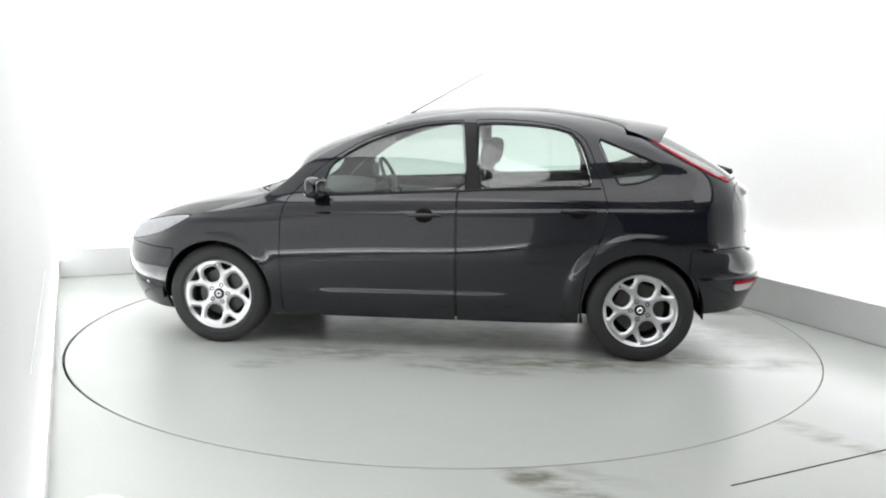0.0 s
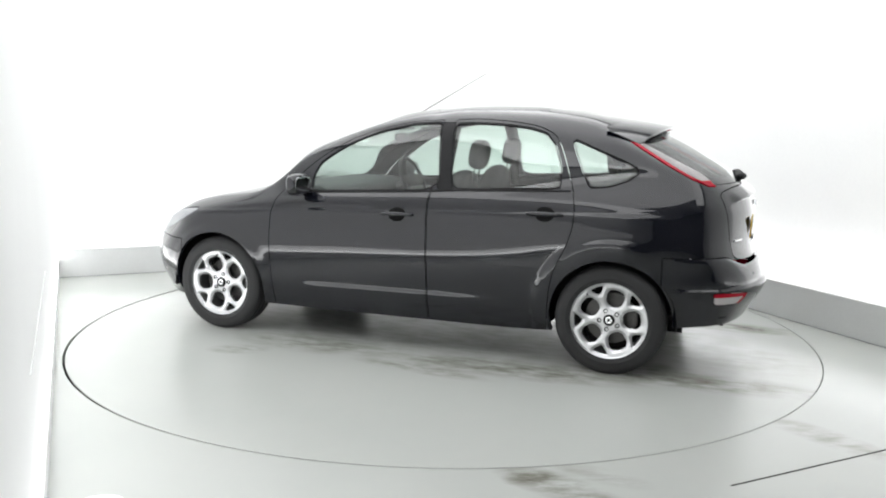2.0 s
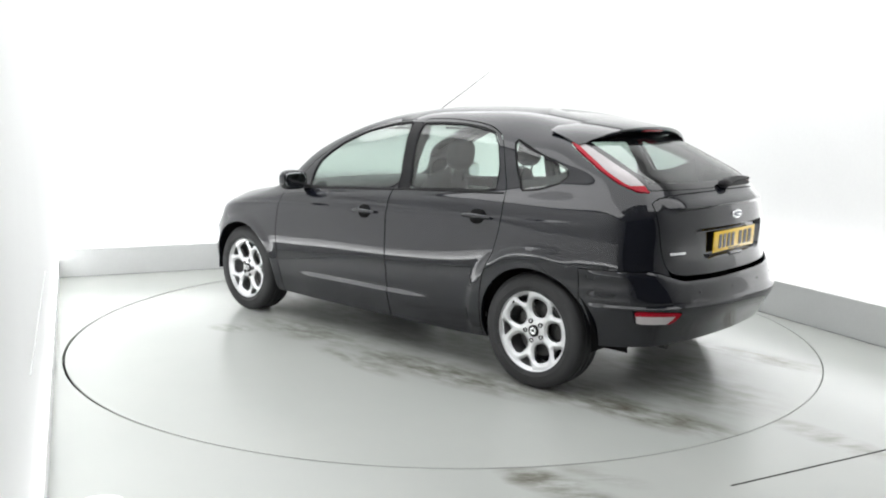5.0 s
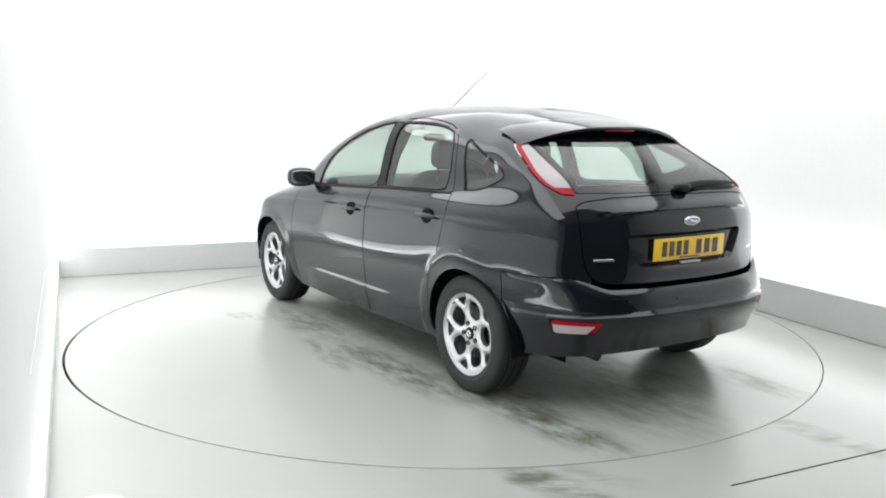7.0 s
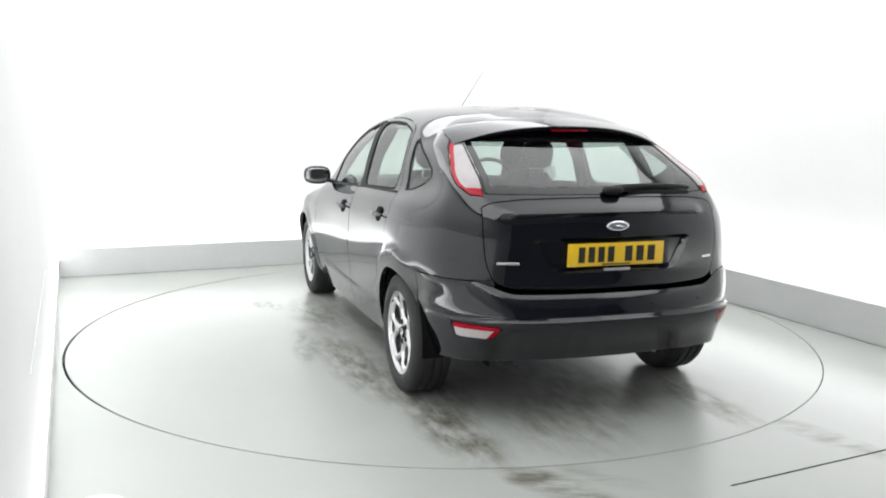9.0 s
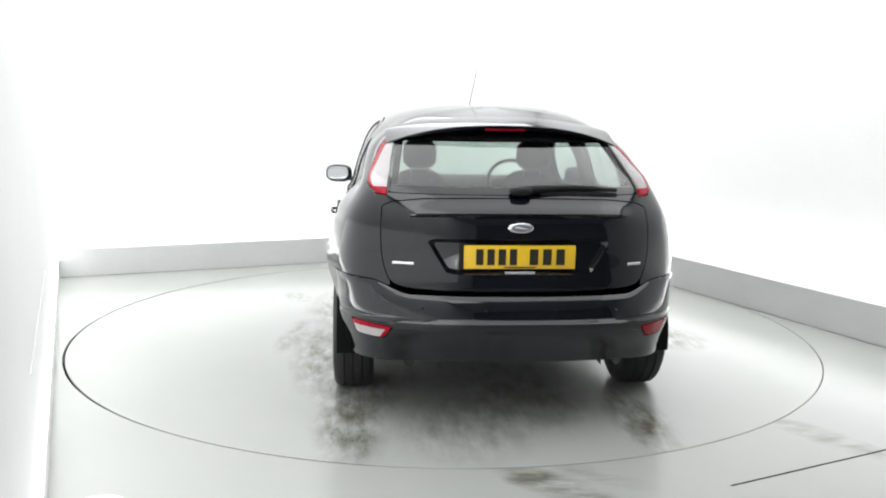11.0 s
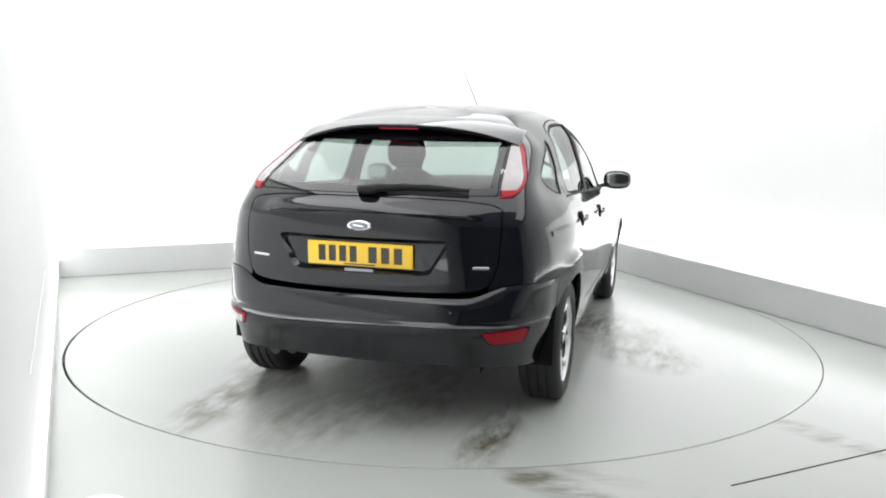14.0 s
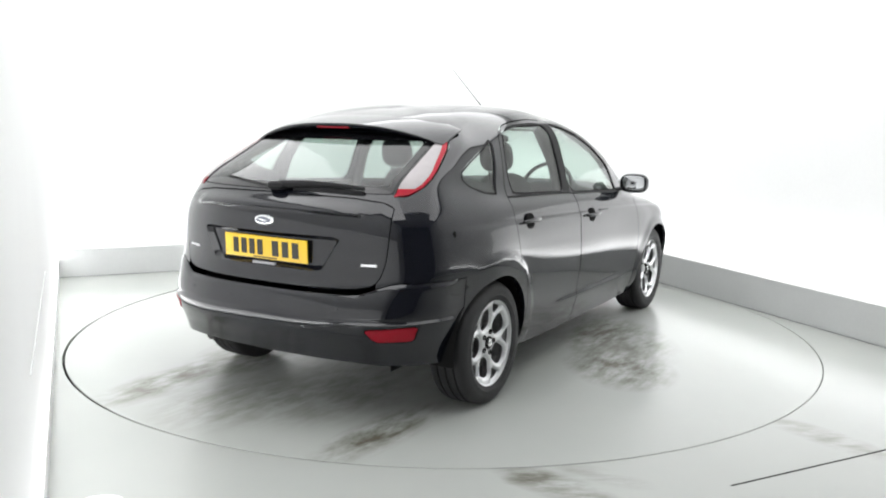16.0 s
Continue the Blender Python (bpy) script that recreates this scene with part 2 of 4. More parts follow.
# Half loops round the body, from the nose's centre along the left flank to the tail's centre, from the sill up to the roof.
LOOPS = [
    belt((2.1, 0, 0.2), (2.02, 0.45, 0.2), (1.81, 0.7, 0.2), (1.665, 0.8, 0.2), (1.25, 0.82, 0.2), (0.55, 0.82, 0.2), (-0.27, 0.82, 0.205), (-0.95, 0.82, 0.215), (-1.5, 0.82, 0.28), (-1.9, 0.7, 0.31), (-2.03, 0.4, 0.325), (-2.06, 0, 0.325)),
    belt((2.19, 0, 0.36), (2.1, 0.45, 0.36), (1.88, 0.74, 0.36), (1.685, 0.86, 0.36), (1.28, 0.875, 0.36), (0.55, 0.861, 0.36), (-0.27, 0.864, 0.37), (-0.95, 0.86, 0.38), (-1.52, 0.853, 0.4), (-1.928, 0.712, 0.43), (-2.088, 0.4, 0.45), (-2.123, 0, 0.45)),
    belt((2.21, 0, 0.5), (2.12, 0.45, 0.5), (1.9, 0.74, 0.5), (1.685, 0.875, 0.5), (1.28, 0.895, 0.5), (0.55, 0.88, 0.5), (-0.27, 0.883, 0.51), (-0.95, 0.879, 0.52), (-1.52, 0.868, 0.53), (-1.938, 0.722, 0.53), (-2.098, 0.4, 0.535), (-2.133, 0, 0.54)),
    belt((2.19, 0, 0.6), (2.1, 0.45, 0.6), (1.86, 0.74, 0.6), (1.665, 0.88, 0.6), (1.27, 0.905, 0.62), (0.55, 0.89, 0.62), (-0.27, 0.893, 0.63), (-0.95, 0.889, 0.64), (-1.5, 0.873, 0.63), (-1.913, 0.734, 0.628), (-2.063, 0.4, 0.63), (-2.098, 0, 0.635)),
    belt((2.17, 0, 0.66), (2.05, 0.45, 0.665), (1.79, 0.735, 0.67), (1.625, 0.87, 0.68), (1.25, 0.893, 0.71), (0.55, 0.885, 0.72), (-0.27, 0.888, 0.73), (-0.95, 0.892, 0.74), (-1.48, 0.892, 0.74), (-1.868, 0.764, 0.69), (-2.03, 0.4, 0.685), (-2.065, 0, 0.685)),
    belt((2.1, 0, 0.705), (1.98, 0.45, 0.72), (1.71, 0.72, 0.787), (1.55, 0.835, 0.8), (1.18, 0.855, 0.83), (0.55, 0.866, 0.86), (-0.27, 0.869, 0.88), (-0.95, 0.873, 0.9), (-1.46, 0.864, 0.91), (-1.845, 0.757, 0.9), (-2.02, 0.4, 0.9), (-2.06, 0, 0.9)),
    belt((1.75, 0, 0.85), (1.68, 0.42, 0.86), (1.48, 0.66, 0.887), (1.3, 0.755, 0.885), (1, 0.82, 0.905), (0.5, 0.847, 0.935), (-0.27, 0.85, 0.965), (-0.95, 0.85, 0.99), (-1.46, 0.824, 1.01), (-1.822, 0.738, 1), (-1.985, 0.4, 1.02), (-2.025, 0, 1.025)),
    belt((1.25, 0, 0.945), (1.2, 0.42, 0.945), (1.08, 0.64, 0.945), (1.06, 0.722, 0.95), (0.97, 0.772, 0.957), (0.5, 0.812, 0.968), (-0.27, 0.824, 1), (-0.95, 0.814, 1.035), (-1.45, 0.765, 1.08), (-1.78, 0.704, 1.09), (-1.94, 0.38, 1.085), (-1.975, 0, 1.085)),
    belt((0.85, 0, 1.23), (0.83, 0.38, 1.22), (0.79, 0.57, 1.205), (0.75, 0.65, 1.195), (0.69, 0.69, 1.185), (0.33, 0.738, 1.2), (-0.28, 0.755, 1.22), (-0.93, 0.745, 1.22), (-1.32, 0.722, 1.215), (-1.57, 0.66, 1.225), (-1.7, 0.36, 1.235), (-1.735, 0, 1.24)),
    belt((0.3, 0, 1.435), (0.29, 0.35, 1.425), (0.26, 0.52, 1.405), (0.28, 0.565, 1.399), (0.22, 0.6, 1.399), (-0.03, 0.625, 1.402), (-0.3, 0.645, 1.423), (-0.85, 0.64, 1.398), (-1.15, 0.633, 1.358), (-1.32, 0.6, 1.355), (-1.42, 0.34, 1.382), (-1.44, 0, 1.392)),
    belt((0.22, 0, 1.474), (0.2, 0.33, 1.464), (0.15, 0.46, 1.454), (0.1, 0.5, 1.454), (0.02, 0.52, 1.459), (-0.1, 0.53, 1.469), (-0.32, 0.53, 1.484), (-0.82, 0.525, 1.469), (-1.08, 0.51, 1.444), (-1.22, 0.49, 1.424), (-1.33, 0.3, 1.432), (-1.36, 0, 1.437)),
    belt((0, 0, 1.513), (0, 0.2, 1.506), (-0.03, 0.28, 1.503), (-0.07, 0.3, 1.503), (-0.12, 0.3, 1.506), (-0.2, 0.3, 1.513), (-0.36, 0.3, 1.523), (-0.75, 0.3, 1.518), (-0.95, 0.29, 1.499), (-1.07, 0.28, 1.486), (-1.12, 0.17, 1.477), (-1.14, 0, 1.477)),
    belt((-0.2, 0, 1.523), (-0.22, 0, 1.524), (-0.25, 0, 1.526), (-0.28, 0, 1.527), (-0.32, 0, 1.528), (-0.38, 0, 1.53), (-0.46, 0, 1.531), (-0.62, 0, 1.529), (-0.74, 0, 1.524), (-0.82, 0, 1.52), (-0.86, 0, 1.508), (-0.9, 0, 1.505)),
]
NU, NV = 200, 190


def body_grid(inset=0.0, nu=NU, nv=NV):
    net = np.stack(LOOPS)                                    # rows (up), columns (round), xyz
    du = np.linalg.norm(np.diff(net[:9], axis=1), axis=2).mean(0)
    dv = np.linalg.norm(np.diff(net[:, 3:], axis=0), axis=2).mean(1)
    wu = spline_weights(np.concatenate([[0], np.cumsum(du)]), nu)
    wv = spline_weights(np.concatenate([[0], np.cumsum(dv)]), nv)
    g = np.einsum("vr,rck,uc->vuk", wv, net, wu)
    flip = np.array([1, -1, 1])
    for k in range(18):                                      # fair the surface, so that reflections run smoothly
        wide = np.concatenate([g[:, 1:2] * flip, g, g[:, -2:-1] * flip], 1)
        g = (wide[:, :-2] + 2 * wide[:, 1:-1] + wide[:, 2:]) / 4
        tall = np.concatenate([2 * g[:1] - g[1:2], g, g[-2:-1] * flip], 0)
        g = (tall[:-2] + 2 * tall[1:-1] + tall[2:]) / 4
    roof = smooth(g[:, :, 2].mean(1), 1.16, 1.36)[:, None, None]
    for k in range(34):                                      # and the roof once more
        wide = np.concatenate([g[:, 1:2] * flip, g, g[:, -2:-1] * flip], 1)
        h = (wide[:, :-2] + 2 * wide[:, 1:-1] + wide[:, 2:]) / 4
        tall = np.concatenate([2 * h[:1] - h[1:2], h, h[-2:-1] * flip], 0)
        g = g + roof * ((tall[:-2] + 2 * tall[1:-1] + tall[2:]) / 4 - g)
    g[:, 0, 1] = g[:, -1, 1] = 0
    g[-1, :, 1] = 0
    bm = bmesh.new()
    rows = [[bm.verts.new(p) for p in line] for line in g.tolist()]
    for a, b in zip(rows, rows[1:]):
        for i in range(nu - 1):
            bm.faces.new((a[i], b[i], b[i + 1], a[i + 1]))
    mirror = bmesh.ops.duplicate(bm, geom=bm.verts[:] + bm.faces[:])
    made = [e for e in mirror["geom"] if isinstance(e, bmesh.types.BMVert)]
    for v in made:
        v.co.y = -v.co.y
    bmesh.ops.reverse_faces(bm, faces=[e for e in mirror["geom"] if isinstance(e, bmesh.types.BMFace)])
    bmesh.ops.remove_doubles(bm, verts=bm.verts[:], dist=1e-5)
    bm.normal_update()
    if sum(f.normal.y * (1 if f.calc_center_median().y > 0 else -1) for f in bm.faces) < 0:
        bmesh.ops.reverse_faces(bm, faces=bm.faces[:])
        bm.normal_update()
    if inset:
        for v, n in [(v, v.normal.copy()) for v in bm.verts]:
            v.co -= n * inset
    return bm


car = empty("car", "black five-door hatchback car with silver alloy wheels on the turntable", "car")


# ---- cutting the shell into its panels ----
def outline(pts, rounds=2, keep=0.8):
    """A closed outline with its corners cut round."""
    p = np.array(pts, float)
    for _ in range(rounds):
        q = np.roll(p, -1, 0)
        p = np.stack([keep * p + (1 - keep) * q, (1 - keep) * p + keep * q], 1).reshape(-1, 2)
    return p


def poly_dist(poly, a, b):
    """Signed distance to a closed outline, negative inside."""
    d = np.full(a.shape, 1e9)
    inside = np.zeros(a.shape, bool)
    for (x0, y0), (x1, y1) in zip(poly, np.roll(poly, -1, 0)):
        ex, ey = x1 - x0, y1 - y0
        s = np.clip(((a - x0) * ex + (b - y0) * ey) / max(ex * ex + ey * ey, 1e-12), 0, 1)
        d = np.minimum(d, np.hypot(a - x0 - s * ex, b - y0 - s * ey))
        hit = ((y0 > b) != (y1 > b)) & (a < ex * (b - y0) / (ey if abs(ey) > 1e-12 else 1e-12) + x0)
        inside ^= hit
    return np.where(inside, -d, d)


def coords(bm):
    return np.array([v.co[:] for v in bm.verts])


def cut(bm, f, level=0.0):
    """Splits faces along f = level; f takes an array of points."""
    bm.verts.index_update()
    vals = f(coords(bm)) - level
    vals[np.abs(vals) < 1e-6] = 1e-6
    edges = [e for e in bm.edges if vals[e.verts[0].index] * vals[e.verts[1].index] < 0]
    if not edges:
        return
    a = np.array([e.verts[0].co[:] for e in edges])
    b = np.array([e.verts[1].co[:] for e in edges])
    lo, hi = np.zeros(len(edges)), np.ones(len(edges))
    sa = np.sign(f(a) - level)
    for _ in range(12):
        mid = (lo + hi) / 2
        s = np.sign(f(a + (b - a) * mid[:, None]) - level)
        lo, hi = np.where(s == sa, mid, lo), np.where(s == sa, hi, mid)
    fresh = {}
    for e, q in zip(edges, np.clip((lo + hi) / 2, 0.002, 0.998)):
        near = [g for g in e.link_faces]
        _, v = bmesh.utils.edge_split(e, e.verts[0], float(q))
        for g in near:
            fresh.setdefault(g, []).append(v)
    for g, vs in fresh.items():
        if g.is_valid and len(vs) == 2:
            try:
                bmesh.utils.face_split(g, vs[0], vs[1])
            except ValueError:
                pass


def take(bm, chosen):
    """A new bmesh of the chosen faces."""
    out, seen = bmesh.new(), {}
    for f in chosen:
        vs = []
        for v in f.verts:
            if v not in seen:
                seen[v] = out.verts.new(v.co)
            vs.append(seen[v])
        out.faces.new(vs)
    out.normal_update()
    return out


def flange(bm, depth=0.022, where=None):
    """Folds the free edges of a panel inwards."""
    bm.normal_update()
    free = [e for e in bm.edges if e.is_boundary and (where is None or where(e))]
    normals = {v: v.normal.copy() for e in free for v in e.verts}
    new_geom = bmesh.ops.extrude_edge_only(bm, edges=free)["geom"]
    made = [g for g in new_geom if isinstance(g, bmesh.types.BMVert)]
    olds = list(normals)
    keys = np.array([v.co[:] for v in olds])
    for v in made:
        k = int(np.argmin(((keys - np.array(v.co[:])) ** 2).sum(1)))
        v.co -= normals[olds[k]] * depth
    return bm


def sink(bm, depth):
    bm.normal_update()
    for v, n in [(v, v.normal.copy()) for v in bm.verts]:
        v.co -= n * depth
    return bm


def line_at(table):
    xs, ys = zip(*sorted(table))
    return lambda q: np.interp(q, xs, ys)


FRONT_PANE = outline([(.63, .975), (.635, 1.06), (.60, 1.14), (.51, 1.21), (.40, 1.275), (.21, 1.350), (0, 1.400), (-.12, 1.412), (-.205, 1.414), (-.245, 1.02)], 2, .9)
REAR_PANE = outline([(-.305, 1.410), (-.46, 1.414), (-.64, 1.406), (-.78, 1.388), (-.875, 1.362), (-.935, 1.300), (-.985, 1.180), (-.992, 1.058), (-.335, 1.028)], 2, .93)
QUARTER_PANE = outline([(-1.045, 1.332), (-1.20, 1.268), (-1.32, 1.222), (-1.415, 1.180), (-1.425, 1.155), (-1.38, 1.118), (-1.28, 1.082), (-1.17, 1.070), (-1.115, 1.180)], 2, .9)
PILLAR = outline([(-.212, 1.418), (-.298, 1.418), (-.342, 1.022), (-.243, 1.016)], 1, .95)
FRONT_DOOR = outline([(.90, .10), (.905, .60), (.90, .86), (.86, .955), (.66, 1.15), (.42, 1.302), (.21, 1.374), (0, 1.424), (-.255, 1.438), (-.19, 1.01), (-.195, .60), (-.20, .10)], 1)
REAR_DOOR = outline([(-.208, .10), (-.203, .60), (-.198, 1.01), (-.262, 1.438), (-.46, 1.445), (-.66, 1.432), (-.82, 1.408), (-.93, 1.362), (-.985, 1.29), (-1.075, 1.05), (-1.10, .95), (-1.10, .85), (-1.06, .72), (-1.0, .60), (-.965, .45), (-.95, .10)], 1)
TAILGATE = outline([(-.5, .664), (.50, .664), (.60, .69), (.635, .80), (.64, .95), (.628, 1.08), (-.5, 1.088)], 2)
RECESS = outline([(-.435, .903), (.435, .903), (.335, .738), (-.335, .738)], 1, .94)
HOOD = outline([(2.0, -.5), (1.99, .28), (1.88, .50), (1.68, .64), (1.20, .735), (1.05, .68), (1.13, .55), (1.225, .35), (1.26, -.5)], 1)
HEADLIGHT = outline([(1.47, .822), (1.66, .80), (1.95, .735), (2.14, .68), (2.13, .60), (1.93, .63), (1.68, .705)], 2)
REFLECTOR = outline([(.774, .506), (.584, .498), (.620, .436), (.750, .434)], 1, .92)
LAMP_EDGE = line_at([(1.345, -1.335), (1.30, -1.405), (1.20, -1.58), (1.13, -1.715), (1.10, -1.785), (1.085, -1.815)])
LAMP_IN = line_at([(1.36, .560), (1.085, .614)])


def gate(p):
    """Keeps the side outlines off the windscreen, roof and tail."""
    return np.where(p[:, 2] < 1.0, 0.70, 0.735 - 0.33 * (p[:, 2] - 1.0)) - np.abs(p[:, 1])


def side(poly):
    return lambda p: np.maximum(poly_dist(poly, p[:, 0], p[:, 2]), gate(p))


def f_arch(p):
    r = np.minimum(np.hypot(p[:, 0] - 1.32, p[:, 2] - .318), np.hypot(p[:, 0] + 1.32, p[:, 2] - .318))
    return np.maximum(r - .350, .45 - np.abs(p[:, 1]))


def f_lamp_outer(p):
    return (p[:, 0] - LAMP_EDGE(p[:, 2])) * 0.55


def f_lamp(p):
    return np.maximum.reduce([f_lamp_outer(p), LAMP_IN(p[:, 2]) - np.abs(p[:, 1]), 1.088 - p[:, 2], p[:, 2] - 1.338])


def f_backlight(p):
    return np.maximum.reduce([np.abs(p[:, 1]) - LAMP_IN(p[:, 2]) + .010, 1.098 - p[:, 2], p[:, 2] - 1.372, p[:, 0] + 1.30])


def f_backclear(p):
    return np.maximum.reduce([f_backlight(p) + .034, 1.116 - p[:, 2] + .02 * smooth(np.abs(p[:, 1]), .3, .55), p[:, 2] - 1.345])


def f_windscreen(p):
    return np.maximum.reduce([np.abs(p[:, 1]) - (.675 - .40 * (p[:, 2] - .96)), .962 - p[:, 2], p[:, 2] - 1.408, .15 - p[:, 0]])


def f_tailgate(p):
    return np.maximum(poly_dist(TAILGATE, np.abs(p[:, 1]), p[:, 2]), p[:, 0] + 1.6)


def f_recess(p):
    return np.maximum(poly_dist(RECESS, p[:, 1], p[:, 2]), p[:, 0] + 1.6)


def f_rear_bumper(p):
    return np.maximum(p[:, 2] - (.645 + .055 * smooth(np.abs(p[:, 1]), .50, .70)), p[:, 0] + 1.60)


def f_front_bumper(p):
    return np.maximum(p[:, 2] - .605, 1.60 - p[:, 0])


def f_hood(p):
    return np.maximum(poly_dist(HOOD, p[:, 0], np.abs(p[:, 1])), .60 - p[:, 2])


def f_headlight(p):
    return np.maximum(poly_dist(HEADLIGHT, p[:, 0], p[:, 2]), .42 - np.abs(p[:, 1]))


def f_reflector(p):
    return np.maximum(poly_dist(REFLECTOR, np.abs(p[:, 1]), p[:, 2]), p[:, 0] + 1.6)


def f_red_end(p):
    """The red inner end of the reversing light."""
    return np.maximum(np.abs(p[:, 1]) - (.648 - .571 * (p[:, 2] - .428)), p[:, 0] + 1.75)


def sculpt(bm):
    """Flared arches, door creases, the tailgate's ledge and the bumper's groove."""
    p = coords(bm)
    x, y, z = p.T
    flank = smooth(np.abs(y), .62, .74)
    out = np.zeros(len(p))
    rr, rf = np.hypot(x + 1.32, z - .318), np.hypot(x - 1.32, z - .318)
    rear = smooth(-x, 1.36, 1.62)
    out += .020 * (1 - .8 * rear) * (1 - smooth(rr, .445 - .03 * rear, .475 + .10 * rear)) * smooth(z, .18, .30)
    out += .012 * (1 - smooth(rf, .360, .425)) * smooth(z, .18, .30)
    crease = .372 - .012 * x
    reach = smooth(x, -.78, -.35) * (1 - smooth(x, .55, .80))
    out += .010 * (1 - smooth(z, crease - .006, crease + .022)) * reach
    shoulder = line_at([(-1.9, .925), (-1.2, .918), (-.6, .898), (.9, .842), (1.5, .80)])(x)
    out += .007 * (1 - smooth(z, shoulder - .004, shoulder + .012)) * smooth(z, shoulder - .14, shoulder - .01) * smooth(x, -1.75, -1.45)
    y = y + np.sign(y) * out * flank
    tail = smooth(-x, 1.70, 1.86) * (1 - smooth(np.abs(y), .60, .68))
    ledge = 1.022 - .02 * (y / .6) ** 2
    back = .024 * smooth(z, ledge - .014, ledge) * (1 - smooth(z, ledge, ledge + .06)) * (1 - smooth(np.abs(y), .48, .56))
    bump_tail = smooth(-x, 1.62, 1.75)
    groove = .525 + .012 * (1 - (y / .7) ** 2)
    back += .017 * smooth(z, groove - .17, groove - .03) * (1 - smooth(z, groove - .006, groove + .006)) * bump_tail
    wide = bump_tail * .010 * smooth(z, groove - .17, groove - .03) * (1 - smooth(z, groove - .008, groove + .006))
    x = x - back * np.maximum(tail, bump_tail * (1 - smooth(np.abs(y), .64, .80)))
    y = y + np.sign(y) * wide * smooth(np.abs(y), .66, .74)
    top = .645 + .055 * smooth(np.abs(y), .50, .70)
    step = .010 * (1 - smooth(z, top - .016, top - .002)) * smooth(z, .38, .56) * bump_tail
    x = x - step * (1 - smooth(np.abs(y), .62, .80))
    y = y + np.sign(y) * step * smooth(np.abs(y), .60, .78)
    for v, q in zip(bm.verts, zip(x.tolist(), y.tolist(), z.tolist())):
        v.co = q


shell = body_grid()
sculpt(shell)
from mathutils.bvhtree import BVHTree
SKIN = BVHTree.FromBMesh(shell)


def on_side(x, z, s=1):
    """The flank's point and normal at (x, z), on the left (s = 1) or right."""
    hit, n, _, _ = SKIN.ray_cast(Vector((x, 2.0 * s, z)), Vector((0, -s, 0)))
    return hit, (n if n.y * s > 0 else -n)


def on_tail(y, z):
    hit, n, _, _ = SKIN.ray_cast(Vector((-3.5, y, z)), Vector((1, 0, 0)))
    return hit, (n if n.x < 0 else -n)


def on_roof(x, y):
    hit, n, _, _ = SKIN.ray_cast(Vector((x, y, 3)), Vector((0, 0, -1)))
    return hit, (n if n.z > 0 else -n)


GAP = .0024
PANELS = [  # name, region, material; later ones lie inside earlier ones where they overlap
    ("front_door", side(FRONT_DOOR), PAINT), ("rear_door", side(REAR_DOOR), PAINT),
    ("rear_bumper", f_rear_bumper, PAINT), ("front_bumper", f_front_bumper, PAINT), ("tailgate", f_tailgate, PAINT), ("hood", f_hood, PAINT),
    ("headlight", f_headlight, HEADLAMP), ("tail_light", f_lamp, CLEAR), ("rear_window", f_backlight, GLOSS), ("windscreen", f_windscreen, GLASS),
    ("pillar_cover", side(PILLAR), PLASTIC),
    ("front_seal", lambda p: side(FRONT_PANE)(p) - .009, PLASTIC), ("rear_seal", lambda p: side(REAR_PANE)(p) - .009, PLASTIC), ("quarter_seal", lambda p: side(QUARTER_PANE)(p) - .009, PLASTIC),
    ("front_pane", side(FRONT_PANE), GLASS), ("rear_pane", side(REAR_PANE), GLASS), ("quarter_window", side(QUARTER_PANE), GLASS),
    ("reflector", f_reflector, CLEAR),
]
cut(shell, f_arch)
for _, f, _ in PANELS:
    cut(shell, f, GAP)
    cut(shell, f, -GAP)
cut(shell, f_recess)
cut(shell, f_recess, -.020)
cut(shell, f_backclear)
cut(shell, lambda p: np.maximum(f_lamp_outer(p), 1.106 - p[:, 2]), -.0135)
cut(shell, lambda p: .480 - p[:, 2] + 0 * p[:, 0])
cut(shell, f_red_end)
shell.faces.ensure_lookup_table()
MID = np.array([f.calc_center_median()[:] for f in shell.faces])
owner = np.full(len(MID), -1)
dead = f_arch(MID) < 0
for k, (_, f, _) in enumerate(PANELS):
    d = f(MID)
    owner[d < -GAP] = k
    dead[(d < -GAP)] &= f_arch(MID)[d < -GAP] < 0
for k, (_, f, _) in enumerate(PANELS):
    d = f(MID)
    dead |= (np.abs(d) <= GAP) & (owner <= k)

dead |= (owner == -1) & (MID[:, 0] < -1.85) & (np.abs(MID[:, 1]) < .60) & (MID[:, 2] > .60) & (MID[:, 2] < .70)


def faces_where(mask):
    return [shell.faces[i] for i in np.nonzero(mask & ~dead)[0]]


IDS = {name: k for k, (name, _, _) in enumerate(PANELS)}


def panel(name, extra=None, s=0):
    m = owner == IDS[name]
    if extra is not None:
        m &= extra
    if s:
        m &= MID[:, 1] * s > 0
    return take(shell, faces_where(m))


body = part("body", flange(take(shell, faces_where(owner == -1)), .025), PAINT, car, "gloss black painted steel body shell")
part("hood", flange(panel("hood")), PAINT, car)
part("windscreen", sink(panel("windscreen"), .004), GLASS, car, "clear slightly green windscreen")
front_bumper = part("front_bumper", flange(panel("front_bumper")), PAINT, car)


